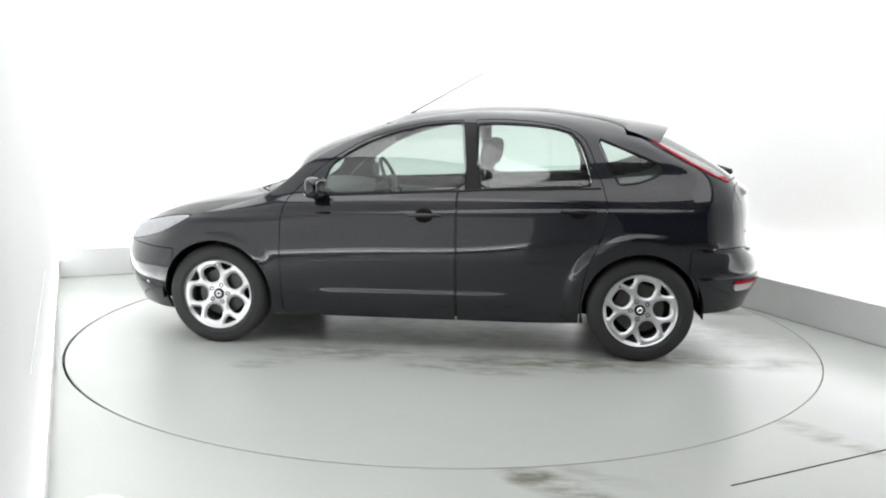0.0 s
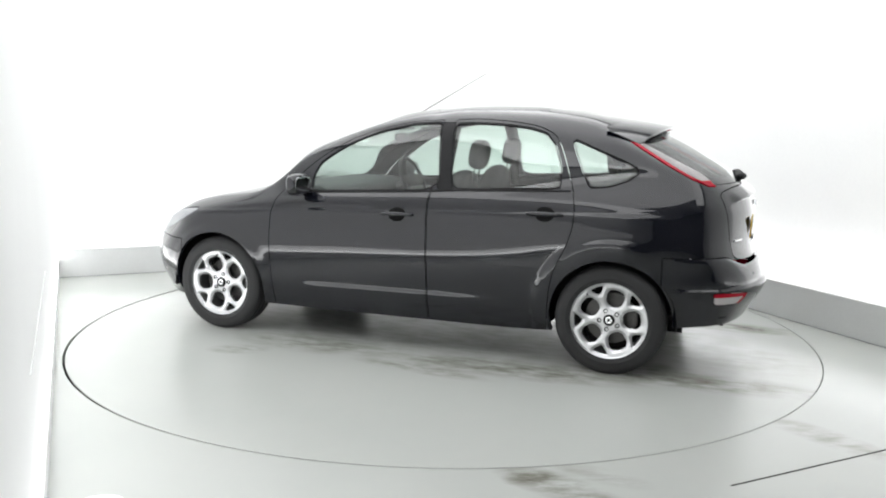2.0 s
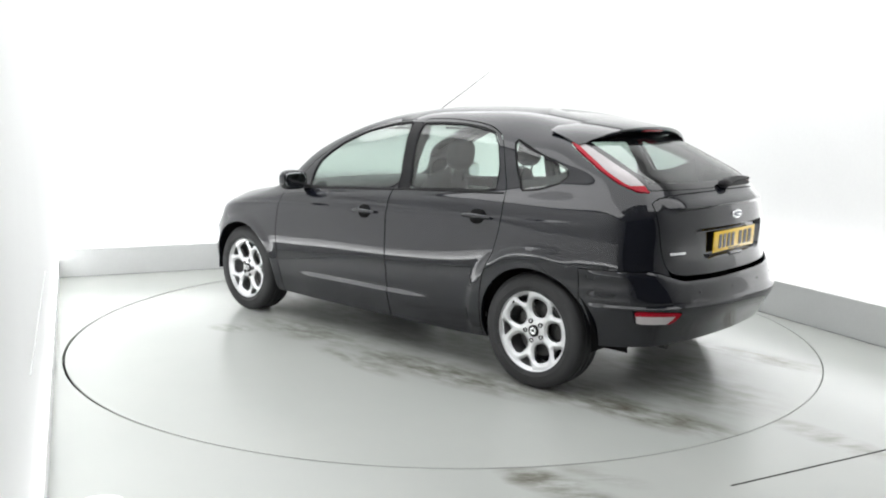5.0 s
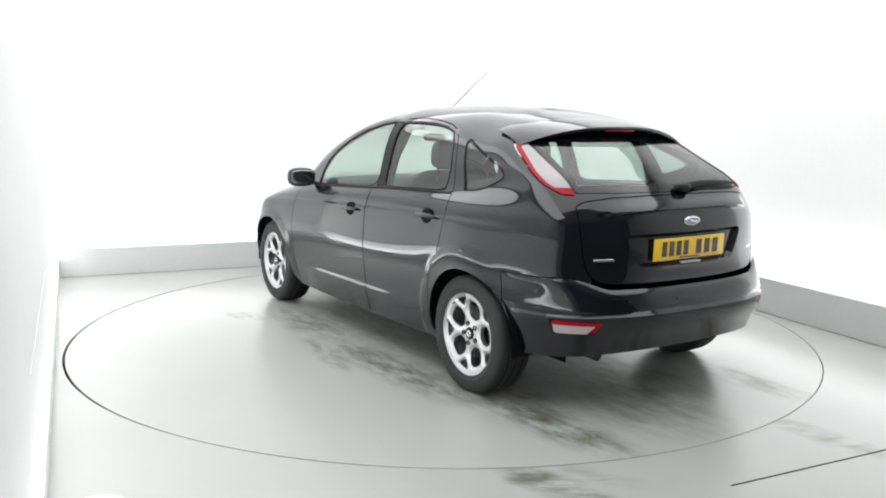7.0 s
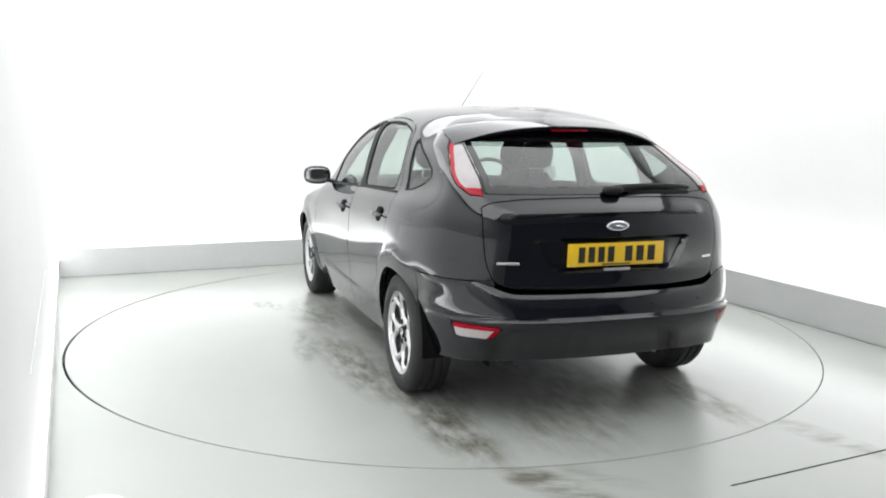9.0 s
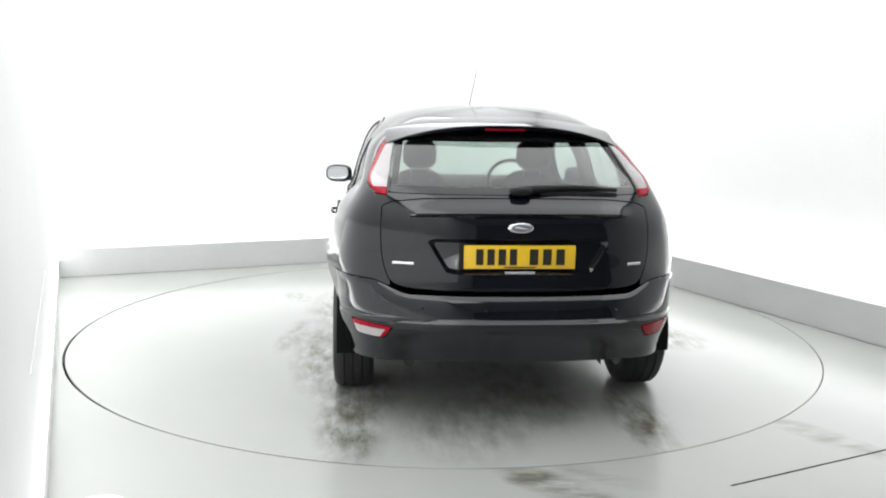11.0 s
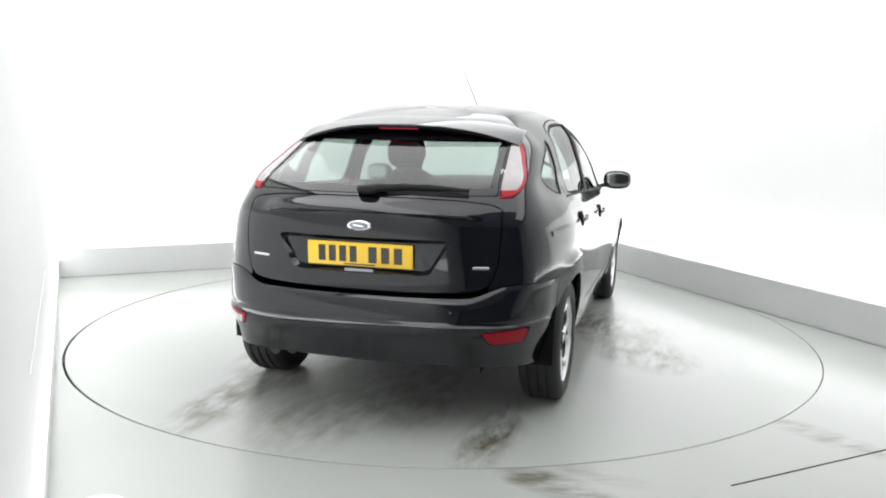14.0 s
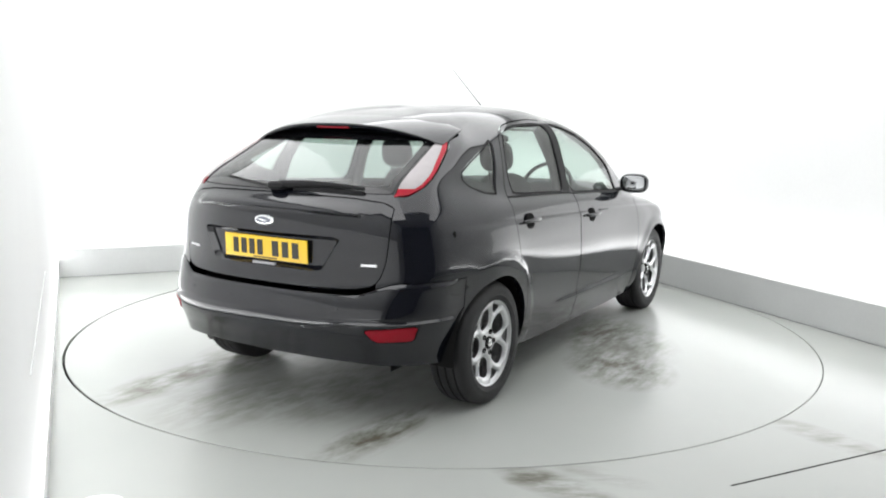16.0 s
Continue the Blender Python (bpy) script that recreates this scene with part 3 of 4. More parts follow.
def ledge(bm, low=.530, step=.013, out=.003):
    """The bumper's upper half stands proud: a lip at its foot, tapering to nothing at the top edge."""
    for z in (low, low + step, low + step + .012):
        bmesh.ops.bisect_plane(bm, geom=bm.verts[:] + bm.edges[:] + bm.faces[:], plane_co=(0, 0, z), plane_no=(0, 0, 1))
    bm.normal_update()
    moves = []
    for v in bm.verts:
        n = Vector((v.normal.x, v.normal.y, 0))
        top = .640 + .055 * float(smooth(np.array([abs(v.co.y)]), .50, .70)[0])
        w = min(1, max(0, (v.co.z - low) / step)) * min(1, max(0, (top - v.co.z) / (top - low - step)))
        w *= min(1, max(0, (-1.66 - v.co.x) / .12))
        if n.length > .1 and w > 0:
            moves.append((v, n.normalized() * (-out if n.dot(Vector((v.co.x + 1, v.co.y, 0))) < 0 else out) * w))
    for v, d in moves:
        v.co += d
    return bm


rear_bumper = part("rear_bumper", flange(ledge(panel("rear_bumper"))), PAINT, car)

in_recess = f_recess(MID) < 0
bm = panel("tailgate")
for v in bm.verts:
    q = f_recess(np.array([v.co[:]]))[0]
    if q < -.0005:
        v.co.x += .028 * min(1.0, -float(q) / .020)
tailgate = part("tailgate", flange(bm), PAINT, car, "black tailgate with a recess for the number plate")
clear_back = f_backclear(MID) < 0
rear_window = part("rear_window", sink(panel("rear_window", clear_back), .003), REAR_GLASS, tailgate, "tinted rear window")
part("window_border", flange(sink(panel("rear_window", ~clear_back), .003), .006), GLOSS, tailgate, "gloss black border of the rear window")
red_zone = np.maximum(f_lamp_outer(MID), 1.106 - MID[:, 2]) > -.0135
red_reflector = (MID[:, 2] > .480) | (f_red_end(MID) < 0)


def coat(bm, lift):
    return sink(bm, -lift)


DOORS = {}
for s, hand in ((1, "left"), (-1, "right")):
    for row in ("front", "rear"):
        door = part("door", flange(panel(row + "_door", s=s)), PAINT, car, "black painted %s door" % row)
        part("window", sink(panel(row + "_pane", s=s), .006), GLASS, door, "clear green-tinted side window")
        part("window_frame", flange(coat(panel(row + "_seal", s=s), .001), .012), PLASTIC, door, "thin black window frame")
        DOORS[row, s] = door
    part("quarter_window", sink(panel("quarter_window", s=s), .005), GLASS, car, "small pointed rear quarter window")
    part("pillar_cover", flange(panel("pillar_cover", s=s), .012), PLASTIC, car, "matt black cover between the side windows")
    part("quarter_frame", flange(coat(panel("quarter_seal", s=s), .001), .012), PLASTIC, car, "thin black window frame")
    lamp = part("tail_light", flange(coat(panel("tail_light", ~red_zone, s), .002), .012), CLEAR, car, "frosted clear tail light with a red edge")
    part("red_lens", flange(coat(panel("tail_light", red_zone, s), .004), .014), RED, lamp, "bright red outer edge of the lens")
    part("headlight", flange(panel("headlight", s=s), .012), HEADLAMP, car, "clear headlight")
    if s > 0:
        rf = part("reflector", flange(coat(panel("reflector", ~red_reflector, s), .002), .01), LENS, rear_bumper, "clear reversing light with a red rim")
        part("red_rim", flange(coat(panel("reflector", red_reflector, s), .003), .01), RED, rf, "thin red upper rim")
    else:
        part("reflector", flange(coat(panel("reflector", s=s), .002), .01), STOP, rear_bumper, "red rear fog light")


# ---- spoiler, mirrors, handles, plate and small fittings ----
def patch(fn, nu, nv):
    """A grid from fn(u, v), both 0 to 1."""
    bm = bmesh.new()
    rows = [[bm.verts.new(fn(i / (nu - 1), j / (nv - 1))) for i in range(nu)] for j in range(nv)]
    for a, b in zip(rows, rows[1:]):
        for i in range(nu - 1):
            bm.faces.new((a[i], a[i + 1], b[i + 1], b[i]))
    return bm


def spoiler():
    def at(u, v):
        y = (u - .5) * 1.22
        q = abs(y) / .61
        xf, xr = -1.16 - .06 * q**2, -1.525 + .115 * q**2.2
        a = 2 * math.pi * v
        chord = .5 - .5 * math.cos(a)
        x = xf + (xr - xf) * chord
        crown = 1.466 - .052 * chord**1.4 - (.078 + .02 * chord) * q**2.6
        thick = (.034 * (1 - q**6) + .010) * (0.35 + .65 * chord)
        return (x, y, crown - (thick * abs(math.sin(a)) ** .55 if math.sin(a) < 0 else 0.0))
    bm = patch(at, 49, 41)
    bmesh.ops.remove_doubles(bm, verts=bm.verts[:], dist=1e-4)
    bmesh.ops.holes_fill(bm, edges=[e for e in bm.edges if e.is_boundary])
    bmesh.ops.recalc_face_normals(bm, faces=bm.faces[:])
    ob = part("spoiler", bm, PAINT, car, "black roof spoiler over the rear window", sharp=50)
    stop = box_bm(-1.520, -1.490, -.105, .105, 1.386, 1.411, .006)
    part("brake_light", stop, STOP, ob, "slim red high brake light")
    for y in (-.36, .36):
        part("washer_jet", box_bm(-1.45, -1.43, y - .012, y + .012, 1.332, 1.348, .004), PLASTIC, ob)


spoiler()


def blob(sx, sy, sz, power=2.6, n=24):
    """A rounded pebble-like solid, boxier with a higher power."""
    bm = bmesh.new()
    bmesh.ops.create_uvsphere(bm, u_segments=n * 2, v_segments=n, radius=1)
    for v in bm.verts:
        c = v.co.normalized()
        k = (abs(c.x) ** power + abs(c.y) ** power + abs(c.z) ** power) ** (-1 / power)
        v.co = Vector((c.x * k * sx, c.y * k * sy, c.z * k * sz))
    return bm


def side_mirror(s):
    bm = blob(.060, .099, .067, 2.8)
    for v in bm.verts:
        v.co.x *= 1 - .45 * max(0, v.co.y / .099) ** 2 if v.co.x > 0 else 1
        if v.co.x < -.042:
            v.co.x = -.042
        v.co.y *= s
    if s < 0:
        bmesh.ops.reverse_faces(bm, faces=bm.faces[:])
    ob = part("side_mirror", bm, PAINT, car, "black door mirror housing", m=pose(.665, s * .925, 1.018, 0, 0, s * -8))
    face = blob(.004, .080, .049, 3.4, 14)
    part("mirror_glass", face, MIRROR, ob, "silvered mirror glass", m=pose(-.0425, 0, .002))
    part("indicator", box_bm(.02, .052, -.05, .055, -.046, -.034, .005), CLEAR, ob, "clear indicator strip", m=pose(0, 0, 0, 0, 0, 0))
    arm = patch(lambda u, v: Vector((.66 + .045 * math.cos(6.2832 * u) * (1.25 - .3 * v), s * (.80 + .09 * v), .968 + .022 * v + .016 * math.sin(6.2832 * u))), 17, 5)
    bmesh.ops.recalc_face_normals(arm, faces=arm.faces[:])
    part("mirror_arm", arm, PLASTIC, ob, m=ob.matrix_basis.inverted())


for s in (1, -1):
    side_mirror(s)


def door_handle(x, z, s, door):
    hit, n = on_side(x, z, s)
    base = Matrix.Translation(hit) @ n.to_track_quat("Y", "Z").to_matrix().to_4x4()
    # a raised black pad paints in the shade of the finger hollow
    cup = blob(.056, .009, .043, 2.2, 14)
    part("handle_shade", cup, DARK, door, "black pad standing in for the shade in the finger recess", m=base)
    bar = patch(lambda u, v: ((u - .5) * .215, .012 + .022 * math.sin(math.pi * u) ** .6 + .008 * math.cos(2 * math.pi * v), .0125 * math.sin(2 * math.pi * v) * (.55 + .45 * math.sin(math.pi * u) ** .5)), 21, 15)
    bmesh.ops.remove_doubles(bar, verts=bar.verts[:], dist=1e-4)
    bmesh.ops.holes_fill(bar, edges=[e for e in bar.edges if e.is_boundary])
    bmesh.ops.recalc_face_normals(bar, faces=bar.faces[:])
    part("door_handle", bar, PAINT, door, "black pull handle", m=base)


def tube(path, r, n=8):
    """A round bar along a path of points."""
    bm = bmesh.new()
    rings = []
    for i, p in enumerate(path):
        d = (Vector(path[min(i + 1, len(path) - 1)]) - Vector(path[max(i - 1, 0)])).normalized()
        q = d.to_track_quat("Z", "Y")
        rad = r[i] if isinstance(r, (list, tuple)) else r
        rings.append([bm.verts.new(Vector(p) + q @ Vector((math.cos(6.28318 * k / n) * rad, math.sin(6.28318 * k / n) * rad, 0))) for k in range(n)])
    for a, b in zip(rings, rings[1:]):
        for k in range(n):
            bm.faces.new((a[k], a[(k + 1) % n], b[(k + 1) % n], b[k]))
    bm.faces.new(rings[0][::-1])
    bm.faces.new(rings[-1])
    bmesh.ops.recalc_face_normals(bm, faces=bm.faces[:])
    return bm


for s in (1, -1):
    door_handle(.0, .858, s, DOORS["front", s])
    door_handle(-.93, .908, s, DOORS["rear", s])
    for row, x0, x1 in (("front", .625, -.195), ("rear", -.20, -1.06)):
        run = []
        for k in range(15):
            x = x0 + (x1 - x0) * k / 14
            z = float(np.interp(x, [-1.14, -.33, -.24, .62], [1.045, 1.016, 1.008, .962]))
            hit, n = on_side(x, z, s)
            run.append(hit + n * .001)
        part("window_seal", tube(run, .006), PLASTIC, DOORS[row, s], "black rubber window seal")


def wiper():
    pivot, n = on_tail(.0, 1.092)
    pts = [on_tail(-.02 - .46 * k / 11, 1.112 + .012 * math.sin(math.pi * k / 11))[0] + Vector((-.02, 0, .008)) for k in range(12)]
    arm = part("rear_wiper", tube(pts, [.021 - .012 * k / 11 for k in range(12)], 12), PLASTIC, tailgate, "black rear wiper parked along the window")
    part("wiper_boss", blob(.03, .055, .022, 2.5, 12), PLASTIC, arm, m=Matrix.Translation(pts[0] + Vector((-.002, .01, -.004))))
    low = [p + Vector((.002, 0, -.024 - .006 * math.sin(math.pi * k / 9))) for k, p in enumerate(pts[2:])]
    part("wiper_blade", tube(low, [.008 + .011 * math.sin(math.pi * (k + 1) / 11) for k in range(10)], 10), PLASTIC, arm)


wiper()


def ink(h, w, t=.0015):
    return box_bm(-t, t, -w / 2, w / 2, -h / 2, h / 2, .0006, 1)


def plate():
    a, _ = on_tail(0, .875)
    lean = pose(on_tail(0, .82)[0].x + .018, 0, .820, 0, -2, 0)
    ob = part("number_plate", box_bm(-.004, .004, -.26, .26, -.0555, .0555, .003), YELLOW, tailgate, "yellow number plate with dark characters", m=lean)
    dark = material("plate_black", (0.02, 0.018, 0.012), 0.4)
    for k, w in ((.187, .034), (.135, .034), (.083, .034), (.031, .034), (-.065, .040), (-.127, .040), (-.189, .040)):
        part("character_bar", ink(.075, w), dark, ob, m=pose(-.005, k, .001))
    part("maker_strip", ink(.006, .15), dark, ob, m=pose(-.005, 0, -.047))
    emb = part("emblem", blob(.010, .060, .025, 2.0, 16), CHROME, tailgate, "oval chrome emblem", m=pose(on_tail(0, .955)[0].x - .001, 0, .955))
    part("emblem_field", blob(.004, .046, .0165, 2.0, 12), material("emblem_blue", (.22, .23, .27), .25, .3), emb, "dark oval field", m=pose(-.0082, 0, 0))
    part("emblem_mark", blob(.003, .030, .004, 2.0, 8), CHROME, emb, m=pose(-.0118, 0, 0, 8))
    for y, w, z in ((.535, .105, .783), (-.56, .075, .778)):
        hit, n = on_tail(y, z)
        m = Matrix.Translation(hit + n * .002) @ (-n).to_track_quat("X", "Z").to_matrix().to_4x4()
        part("badge", box_bm(-.002, .002, -w / 2, w / 2, -.006, .006, .0015, 1), BADGE, tailgate, "small chrome lettered badge", m=m)
    part("handle_strip", box_bm(-.008, .008, -.07, .07, -.006, .006, .003), material("grey_strip", (.35, .35, .36), .35), tailgate, m=pose(on_tail(0, .748)[0].x + .008, 0, .748))


plate()

base, _ = on_roof(.20, 0)
aerial = part("aerial", tube([base + Vector((-.48 * k / 8, 0, .27 * k / 8 + .01)) for k in range(9)], [.0036 - .0020 * k / 8 for k in range(9)]), CABLE, car, "thin black roof aerial")
part("aerial_foot", blob(.022, .012, .009, 2.2, 10), PLASTIC, aerial, m=Matrix.Translation(base + Vector((0, 0, .004))))
for k in (-1, 1):
    pts = [Vector((1.21 - .28 * abs(j) / 8 * .3, k * .05 + .08 * j - .3, .962 + .004 * math.sin(j))) for j in range(9)]
    part("front_wiper", tube(pts, .008), PLASTIC, car, m=pose(0, 0, 0))
part("exhaust", tube([(-1.60, .50, .30), (-1.80, .50, .30), (-1.93, .50, .295)], .028, 16), weathered("exhaust_steel", (.03, .029, .028), .6, 20, .2, 200, .1, .5), car, "dark steel exhaust tail pipe")
part("fog_light", blob(.03, .05, .022, 2.5, 12), CLEAR, front_bumper, "small clear fog light", m=pose(1.80, .735, .365, 0, 0, -40))
part("fog_light", blob(.03, .05, .022, 2.5, 12), CLEAR, front_bumper, "small clear fog light", m=pose(1.80, -.735, .365, 0, 0, 40))
for y in (-.45, -.16, .16, .45):
    hit, n = on_tail(y, .585)
    part("parking_sensor", blob(.0018, .010, .010, 2, 8), PAINT, rear_bumper, m=Matrix.Translation(hit + Vector((-.001, 0, 0))))


hit, n = on_side(-1.66, .912, -1)
part("filler_button", blob(.002, .011, .016, 2, 10), DARK, body, "small dark dimple in the wing", m=Matrix.Translation(hit) @ n.to_track_quat("X", "Z").to_matrix().to_4x4())


# ---- wheels ----
def wheel(x, y, s):
    hub = Vector((x, y, .316))
    tyre_prof = [(-.098, .222), (-.104, .250), (-.104, .285), (-.092, .307), (-.078, .3155), (-.052, .3175), (-.050, .309), (-.042, .309), (-.040, .318), (-.006, .318), (-.004, .309), (.004, .309), (.006, .318),
                 (.040, .318), (.042, .309), (.050, .309), (.052, .3175), (.078, .3155), (.092, .307), (.103, .288), (.1055, .270), (.1045, .252), (.106, .248), (.102, .236), (.098, .222)]
    turn = pose(*hub, 0, 0, 0 if s > 0 else 180) @ pose(0, 0, 0, 0, (3 if x > 0 else 41) if s > 0 else 71, 0)
    w = part("wheel", lathe([(.086, .2245), (.092, .2265), (.094, .221), (.088, .214), (.06, .208), (.02, .196), (-.09, .196), (-.09, .22)], 72), ALLOY, car, "silver five-spoke alloy wheel with a black tyre", m=turn)
    part("tyre", lathe(tyre_prof, 72), RUBBER, w, "black road tyre with tread grooves")
    part("brake_disc", lathe([(.005, .05), (.005, .150), (-.018, .150), (-.018, .05)], 48), weathered("brake_iron", (.07, .068, .066), .45, 30, .15, 200, .1, .8), w, "grey brake disc")
    part("drum", lathe([(-.05, .0), (-.05, .197)], 36), DARK, w)
    # the face: a dished disc with five wide and five slim openings
    prof = line_at([(0, .070), (.03, .072), (.07, .070), (.13, .074), (.18, .084), (.214, .087)])
    bm = patch(lambda u, v: (math.cos(2 * math.pi * u) * (.004 + .212 * v), float(prof(.004 + .212 * v)), math.sin(2 * math.pi * u) * (.004 + .212 * v)), 161, 40)
    bmesh.ops.remove_doubles(bm, verts=bm.verts[:], dist=1e-5)

    def holes(p):
        r, a = np.hypot(p[:, 0], p[:, 2]), np.arctan2(p[:, 2], p[:, 0])
        k = np.round(a / (2 * np.pi / 5))
        b = a - k * 2 * np.pi / 5
        px, pz = r * np.cos(b), r * np.sin(b)
        big = poly_dist(BIG_HOLE, px, pz)
        b2 = np.abs(b) - np.pi / 5
        small = poly_dist(SLIM_HOLE, r * np.cos(b2), r * np.sin(b2))
        return np.minimum(big, small)

    def relief(v):
        q = holes(np.array([v.co[:]]))[0]
        v.co.y -= .010 * float(1 - smooth(q, .0, .016))

    cut(bm, holes)
    cut(bm, holes, .006)
    bm.faces.ensure_lookup_table()
    mids = np.array([f.calc_center_median()[:] for f in bm.faces])
    bmesh.ops.delete(bm, geom=[bm.faces[i] for i in np.nonzero(holes(mids) < 0)[0]], context="FACES")
    bmesh.ops.recalc_face_normals(bm, faces=bm.faces[:])
    if sum(f.normal.y for f in bm.faces) < 0:
        bmesh.ops.reverse_faces(bm, faces=bm.faces[:])
    for v in bm.verts:
        relief(v)
    flange(bm, .034, lambda e: max(math.hypot(v.co.x, v.co.z) for v in e.verts) < .21)
    part("spokes", bm, ALLOY, w, "silver split spokes", sharp=50)
    part("hub_cap", lathe([(.066, .034), (.078, .033), (.081, .028), (.081, .0)], 28), PLASTIC, w, "dark round hub cap")
    part("hub_ring", lathe([(.0815, .020), (.083, .018), (.083, .010), (.0815, .008)], 24), CHROME, w)
    for k in range(5):
        a = 2 * math.pi * (k + .5) / 5
        part("wheel_bolt", lathe([(.060, .0135), (.076, .0135), (.076, .0095), (.070, .0085), (.070, .0)], 12), DARK if k == 2 else PLASTIC, w, m=pose(.056 * math.cos(a), 0, .056 * math.sin(a)))
    part("valve", tube([(.0, .088, .195), (.004, .100, .188)], .004), PLASTIC, w)


BIG_HOLE = outline([(.078, -.020), (.098, -.046), (.150, -.054), (.176, -.036), (.182, 0), (.176, .036), (.150, .054), (.098, .046), (.078, .020)], 1)
SLIM_HOLE = outline([(.150, 0), (.184, -.034), (.199, -.040), (.203, 0), (.199, .040), (.184, .034)], 1)
for x in (1.32, -1.32):
    for s in (1, -1):
        wheel(x, s * .772, s)
        arc = patch(lambda u, v: (x + .372 * math.cos(math.pi * (1.08 * u - .04)), s * (.50 + .355 * v), .318 + .372 * math.sin(math.pi * (1.08 * u - .04))), 33, 3)
        part("arch_liner", arc, DARK, car)
        back = patch(lambda u, v: (x + .38 * (2 * u - 1), s * .50, .20 + .50 * v), 3, 3)
        part("arch_wall", back, DARK, car)


# ---- underside and cabin ----
part("underbody", box_bm(-1.05, 1.95, -.49, .49, .20, .245, .02), DARK, car, "dark underside")
part("cabin_floor", box_bm(-.94, .94, -.80, .80, .215, .30, .02), DARK, car)
part("rear_axle", tube([(-1.32, -.66, .30), (-1.32, .66, .30)], .04, 12), DARK, car)
part("boot_floor", box_bm(-1.95, -1.0, -.49, .49, .34, .40, .02), DARK, car)
part("engine_block", box_bm(1.0, 1.82, -.49, .49, .24, .66, .05), DARK, car)
part("dashboard", blob(.26, .74, .14, 4.0), weathered("dark_dashboard", (.03, .03, .032), .6, 30, .2, 300, .2), car, "dark moulded dashboard", m=pose(.80, 0, .86))
part("parcel_shelf", box_bm(-1.80, -1.22, -.60, .60, .985, 1.005, .008), CLOTH, car, "dark parcel shelf")
part("headliner", patch(lambda u, v: (on_roof(.05 - 1.25 * u, -.47 + .94 * v)[0] - Vector((0, 0, .03))), 14, 10), LIGHT_TRIM, car, "grey roof lining")


def seat(x, y, wide, high, name="front_seat"):
    m = pose(x, y, .30)
    cushion = blob(.27, wide, .13, 3.2)
    ob = part(name, cushion, CLOTH, car, "dark cloth seat", m=m @ pose(.05, 0, .16))
    inv = ob.matrix_basis.inverted()
    bk = blob(.085, wide, high, 3.4)
    for v in bk.verts:
        v.co.x += .035 * (v.co.y / wide) ** 2
        v.co.y *= 1 - .30 * smooth(v.co.z, 0, high)
    part("backrest", bk, CLOTH, ob, m=inv @ m @ pose(-.23, 0, .22 + high * .92, 0, -14, 0))
    return ob, m, inv


def headrest(ob, inv, x, y, z, wide=.135, high=.105):
    part("headrest", blob(.055, wide, high, 3.0, 16), CLOTH, ob, "dark padded head restraint", m=inv @ pose(x, y, z, 0, -10, 0))
    for k in (-.055, .055):
        part("post", tube([(0, 0, -.17), (0, 0, 0)], .007), CHROME, ob, m=inv @ pose(x + .01, y + k, z - .05, 0, -10, 0))


for y in (.37, -.37):
    ob, m, inv = seat(.02, y, .25, .31)
    headrest(ob, inv, -.36, y, 1.215, .108, .095)
ob, m, inv = seat(-.98, 0, .60, .25, "rear_seat")
for y in (.38, -.38):
    headrest(ob, inv, -1.27, y, .965, .13, .055)
ring = lathe([(.014 * math.cos(a), .185 + .014 * math.sin(a)) for a in [2 * math.pi * k / 10 for k in range(11)]], 40)
steer = part("steering_wheel", ring, PLASTIC, car, "black steering wheel", m=pose(.42, -.37, .97, 0, 0, 90) @ pose(0, 0, 0, 25, 0, 0))
part("boss", blob(.16, .03, .05, 2.6, 14), PLASTIC, steer)
part("column", tube([(0, 0, 0), (0, -.3, 0)], .04), PLASTIC, steer)
part("rear_view_mirror", blob(.02, .095, .030, 3.0, 14), PLASTIC, car, "black interior mirror", m=pose(.36, 0, 1.305))
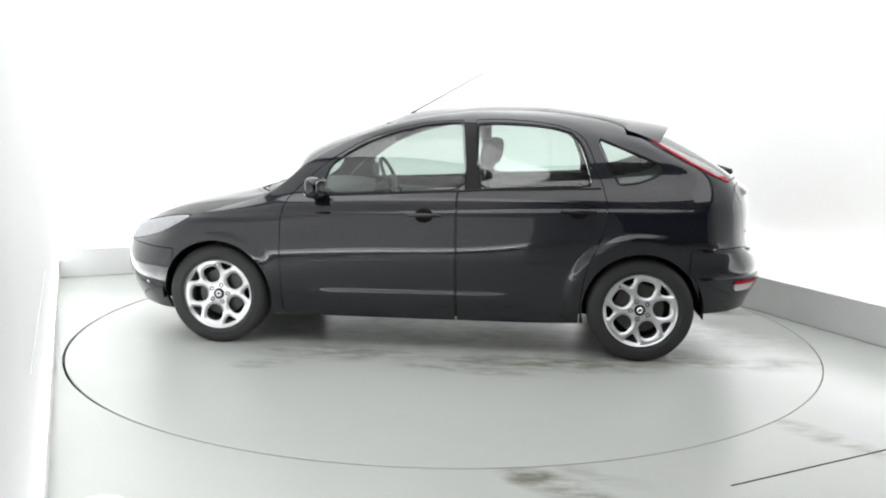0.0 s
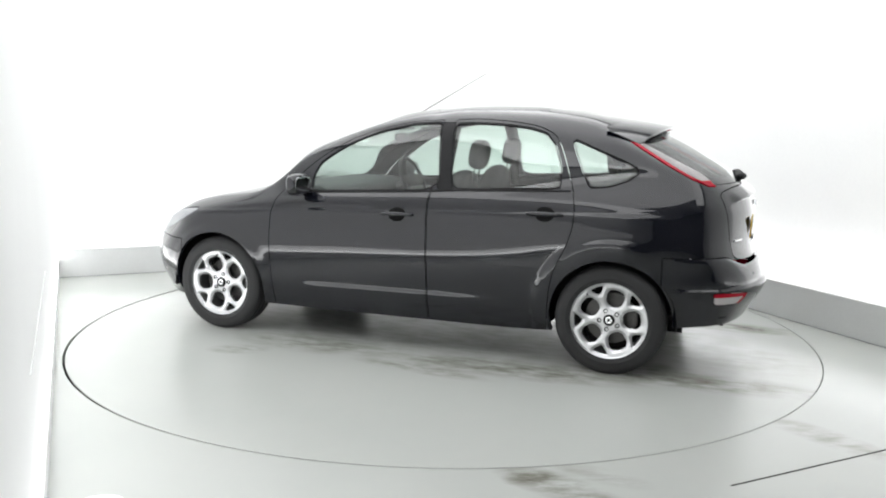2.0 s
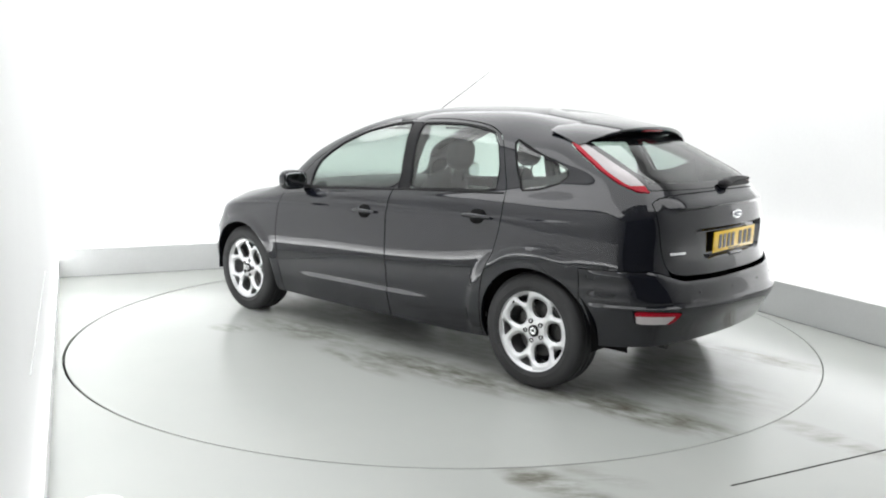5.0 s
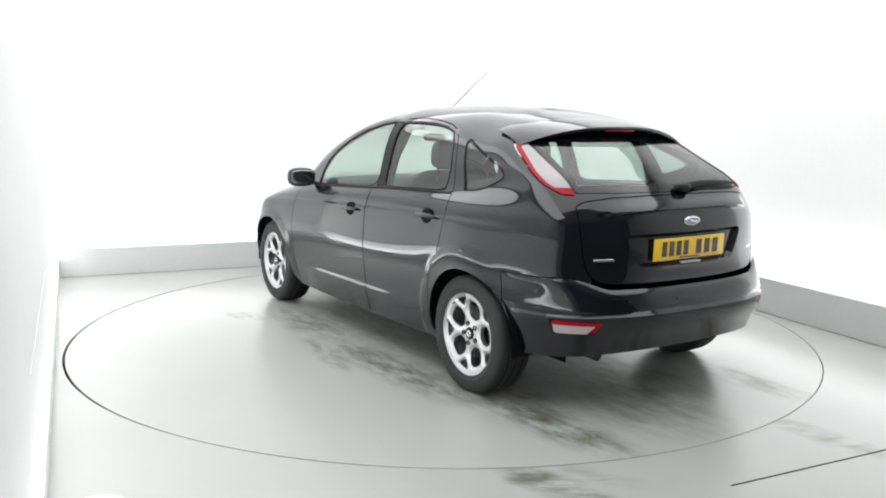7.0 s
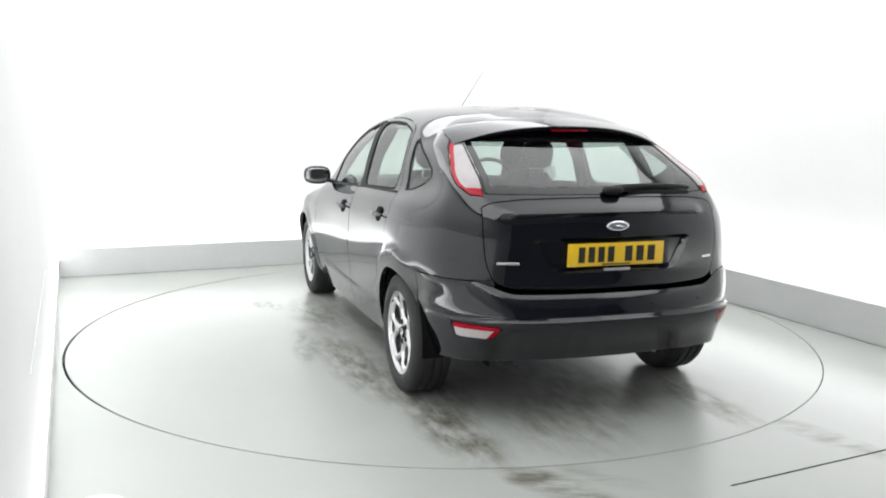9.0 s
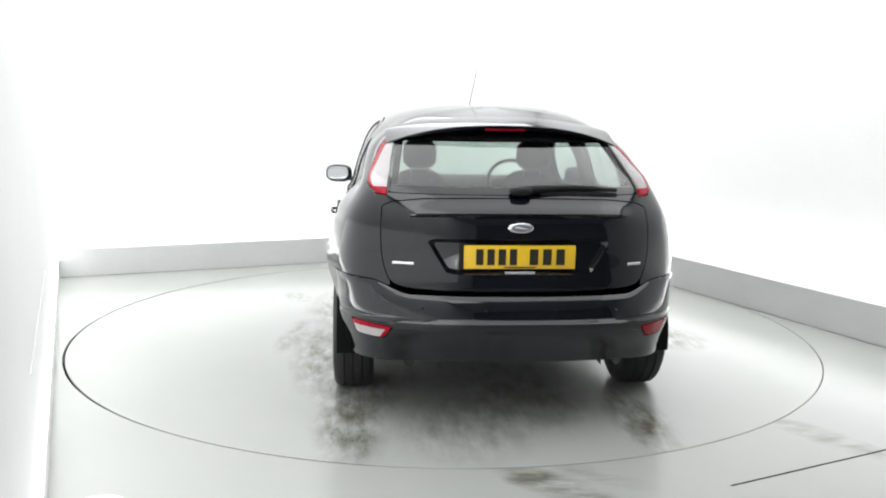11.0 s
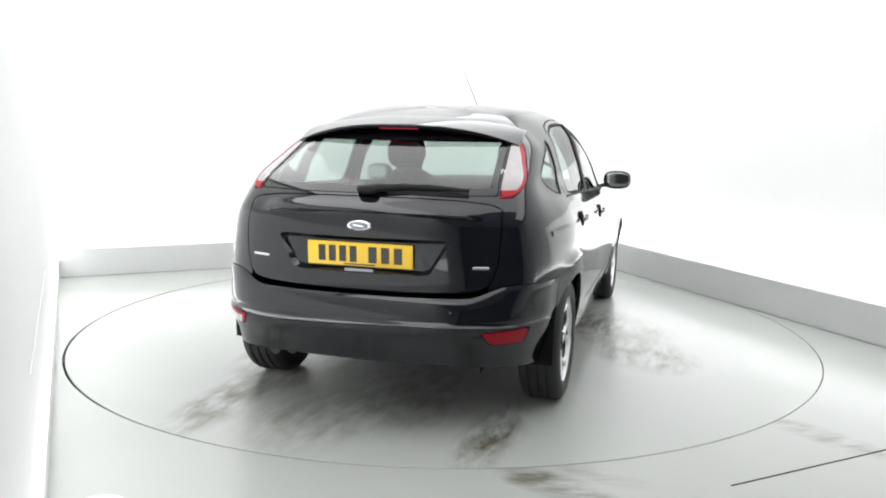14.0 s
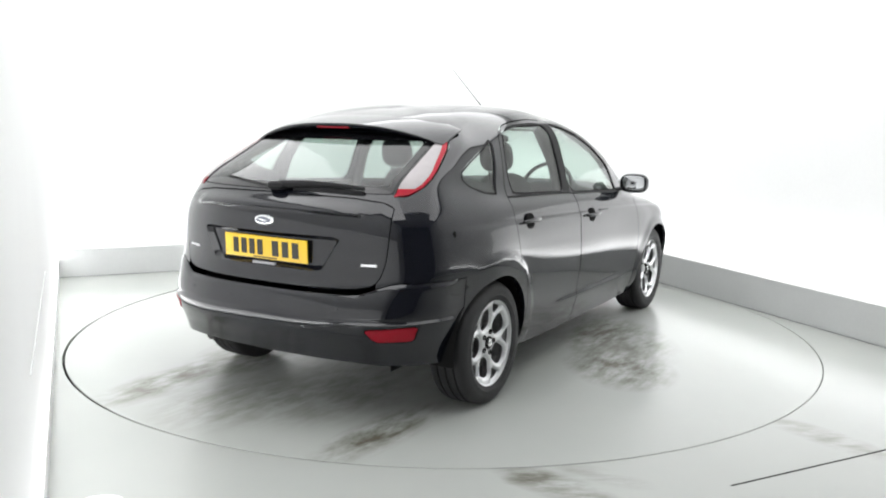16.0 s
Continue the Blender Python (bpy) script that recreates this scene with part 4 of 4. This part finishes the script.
for s in (1, -1):
    part("door_card", box_bm(-.95, .86, -.012, .012, .32, .90, .01), LIGHT_TRIM, car, "grey inner door trim", m=pose(0, s * .80, 0))
    inner = patch(lambda u, v: on_side(-1.10 - .36 * u, 1.05 + (.065 + .10 * u * u) * v, s)[0] + Vector((0, -s * .045, 0)), 8, 6)
    part("quarter_trim", inner, CLOTH, car, "dark trim inside the rear pillar")
    part("sun_visor", box_bm(.16, .30, s * .37 - .16, s * .37 + .16, 1.365, 1.38, .006), LIGHT_TRIM, car)
    part("pillar_trim", tube([(-.27, s * .78, .95), (-.275, s * .71, 1.2), (-.28, s * .61, 1.39)], .035, 10), DARK, car)


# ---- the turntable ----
# tyre stains, and one faint car-sized ellipse that darkens the deck's middle
TABLE_MARKS = [(-1.95, .62, .55, .20, 4, 1.0), (-1.9, -.80, .55, .17, -2, 1.0), (-.75, .82, .85, .20, 2, .9), (.55, .78, .65, .24, 3, .6), (-.28, -1.38, .50, .34, 35, 1.2),
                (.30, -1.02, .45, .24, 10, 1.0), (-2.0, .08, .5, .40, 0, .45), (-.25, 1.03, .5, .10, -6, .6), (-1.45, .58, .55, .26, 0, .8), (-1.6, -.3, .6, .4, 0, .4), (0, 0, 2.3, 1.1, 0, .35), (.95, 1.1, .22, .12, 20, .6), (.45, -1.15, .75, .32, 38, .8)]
part("deck", lathe([(-.045, R_TABLE - .004), (-.002, R_TABLE - .004), (0, R_TABLE - .006), (0, .001)], 160, "z"), floor_paint("turntable_paint", TABLE_MARKS), turntable, "worn pale grey painted deck with dark tyre grime and a faintly darker middle")
part("rim", lathe([(-.040, R_TABLE - .0042), (-.040, R_TABLE - .001), (-.006, R_TABLE - .001), (-.006, R_TABLE - .0042)], 160, "z"), DARK, turntable, "thin dark edge of the deck")
joint = part("floor_joint", box_bm(0, 1.32, -.004, .004, 0, .0015), DARK, None, smooth=False)
joint.matrix_basis = pose(1.17, -2.575, 0, 0, 0, 26.0)
tagged(joint, "dark joint in the painted floor", "joint", kind="structure")


def motions():
    times = [0.0, 0.1] + [0.5 * k for k in range(1, 32)] + [15.9, 16.0]
    walk(car, [(t, pose(0, 0, 0, 0, 0, math.degrees(turn_at(t))) @ pose(0.0545, -0.1678, 0)) for t in times])
    walk(turntable, [(t, pose(0, 0, 0, 0, 0, math.degrees(turn_at(t)))) for t in times])


motions()
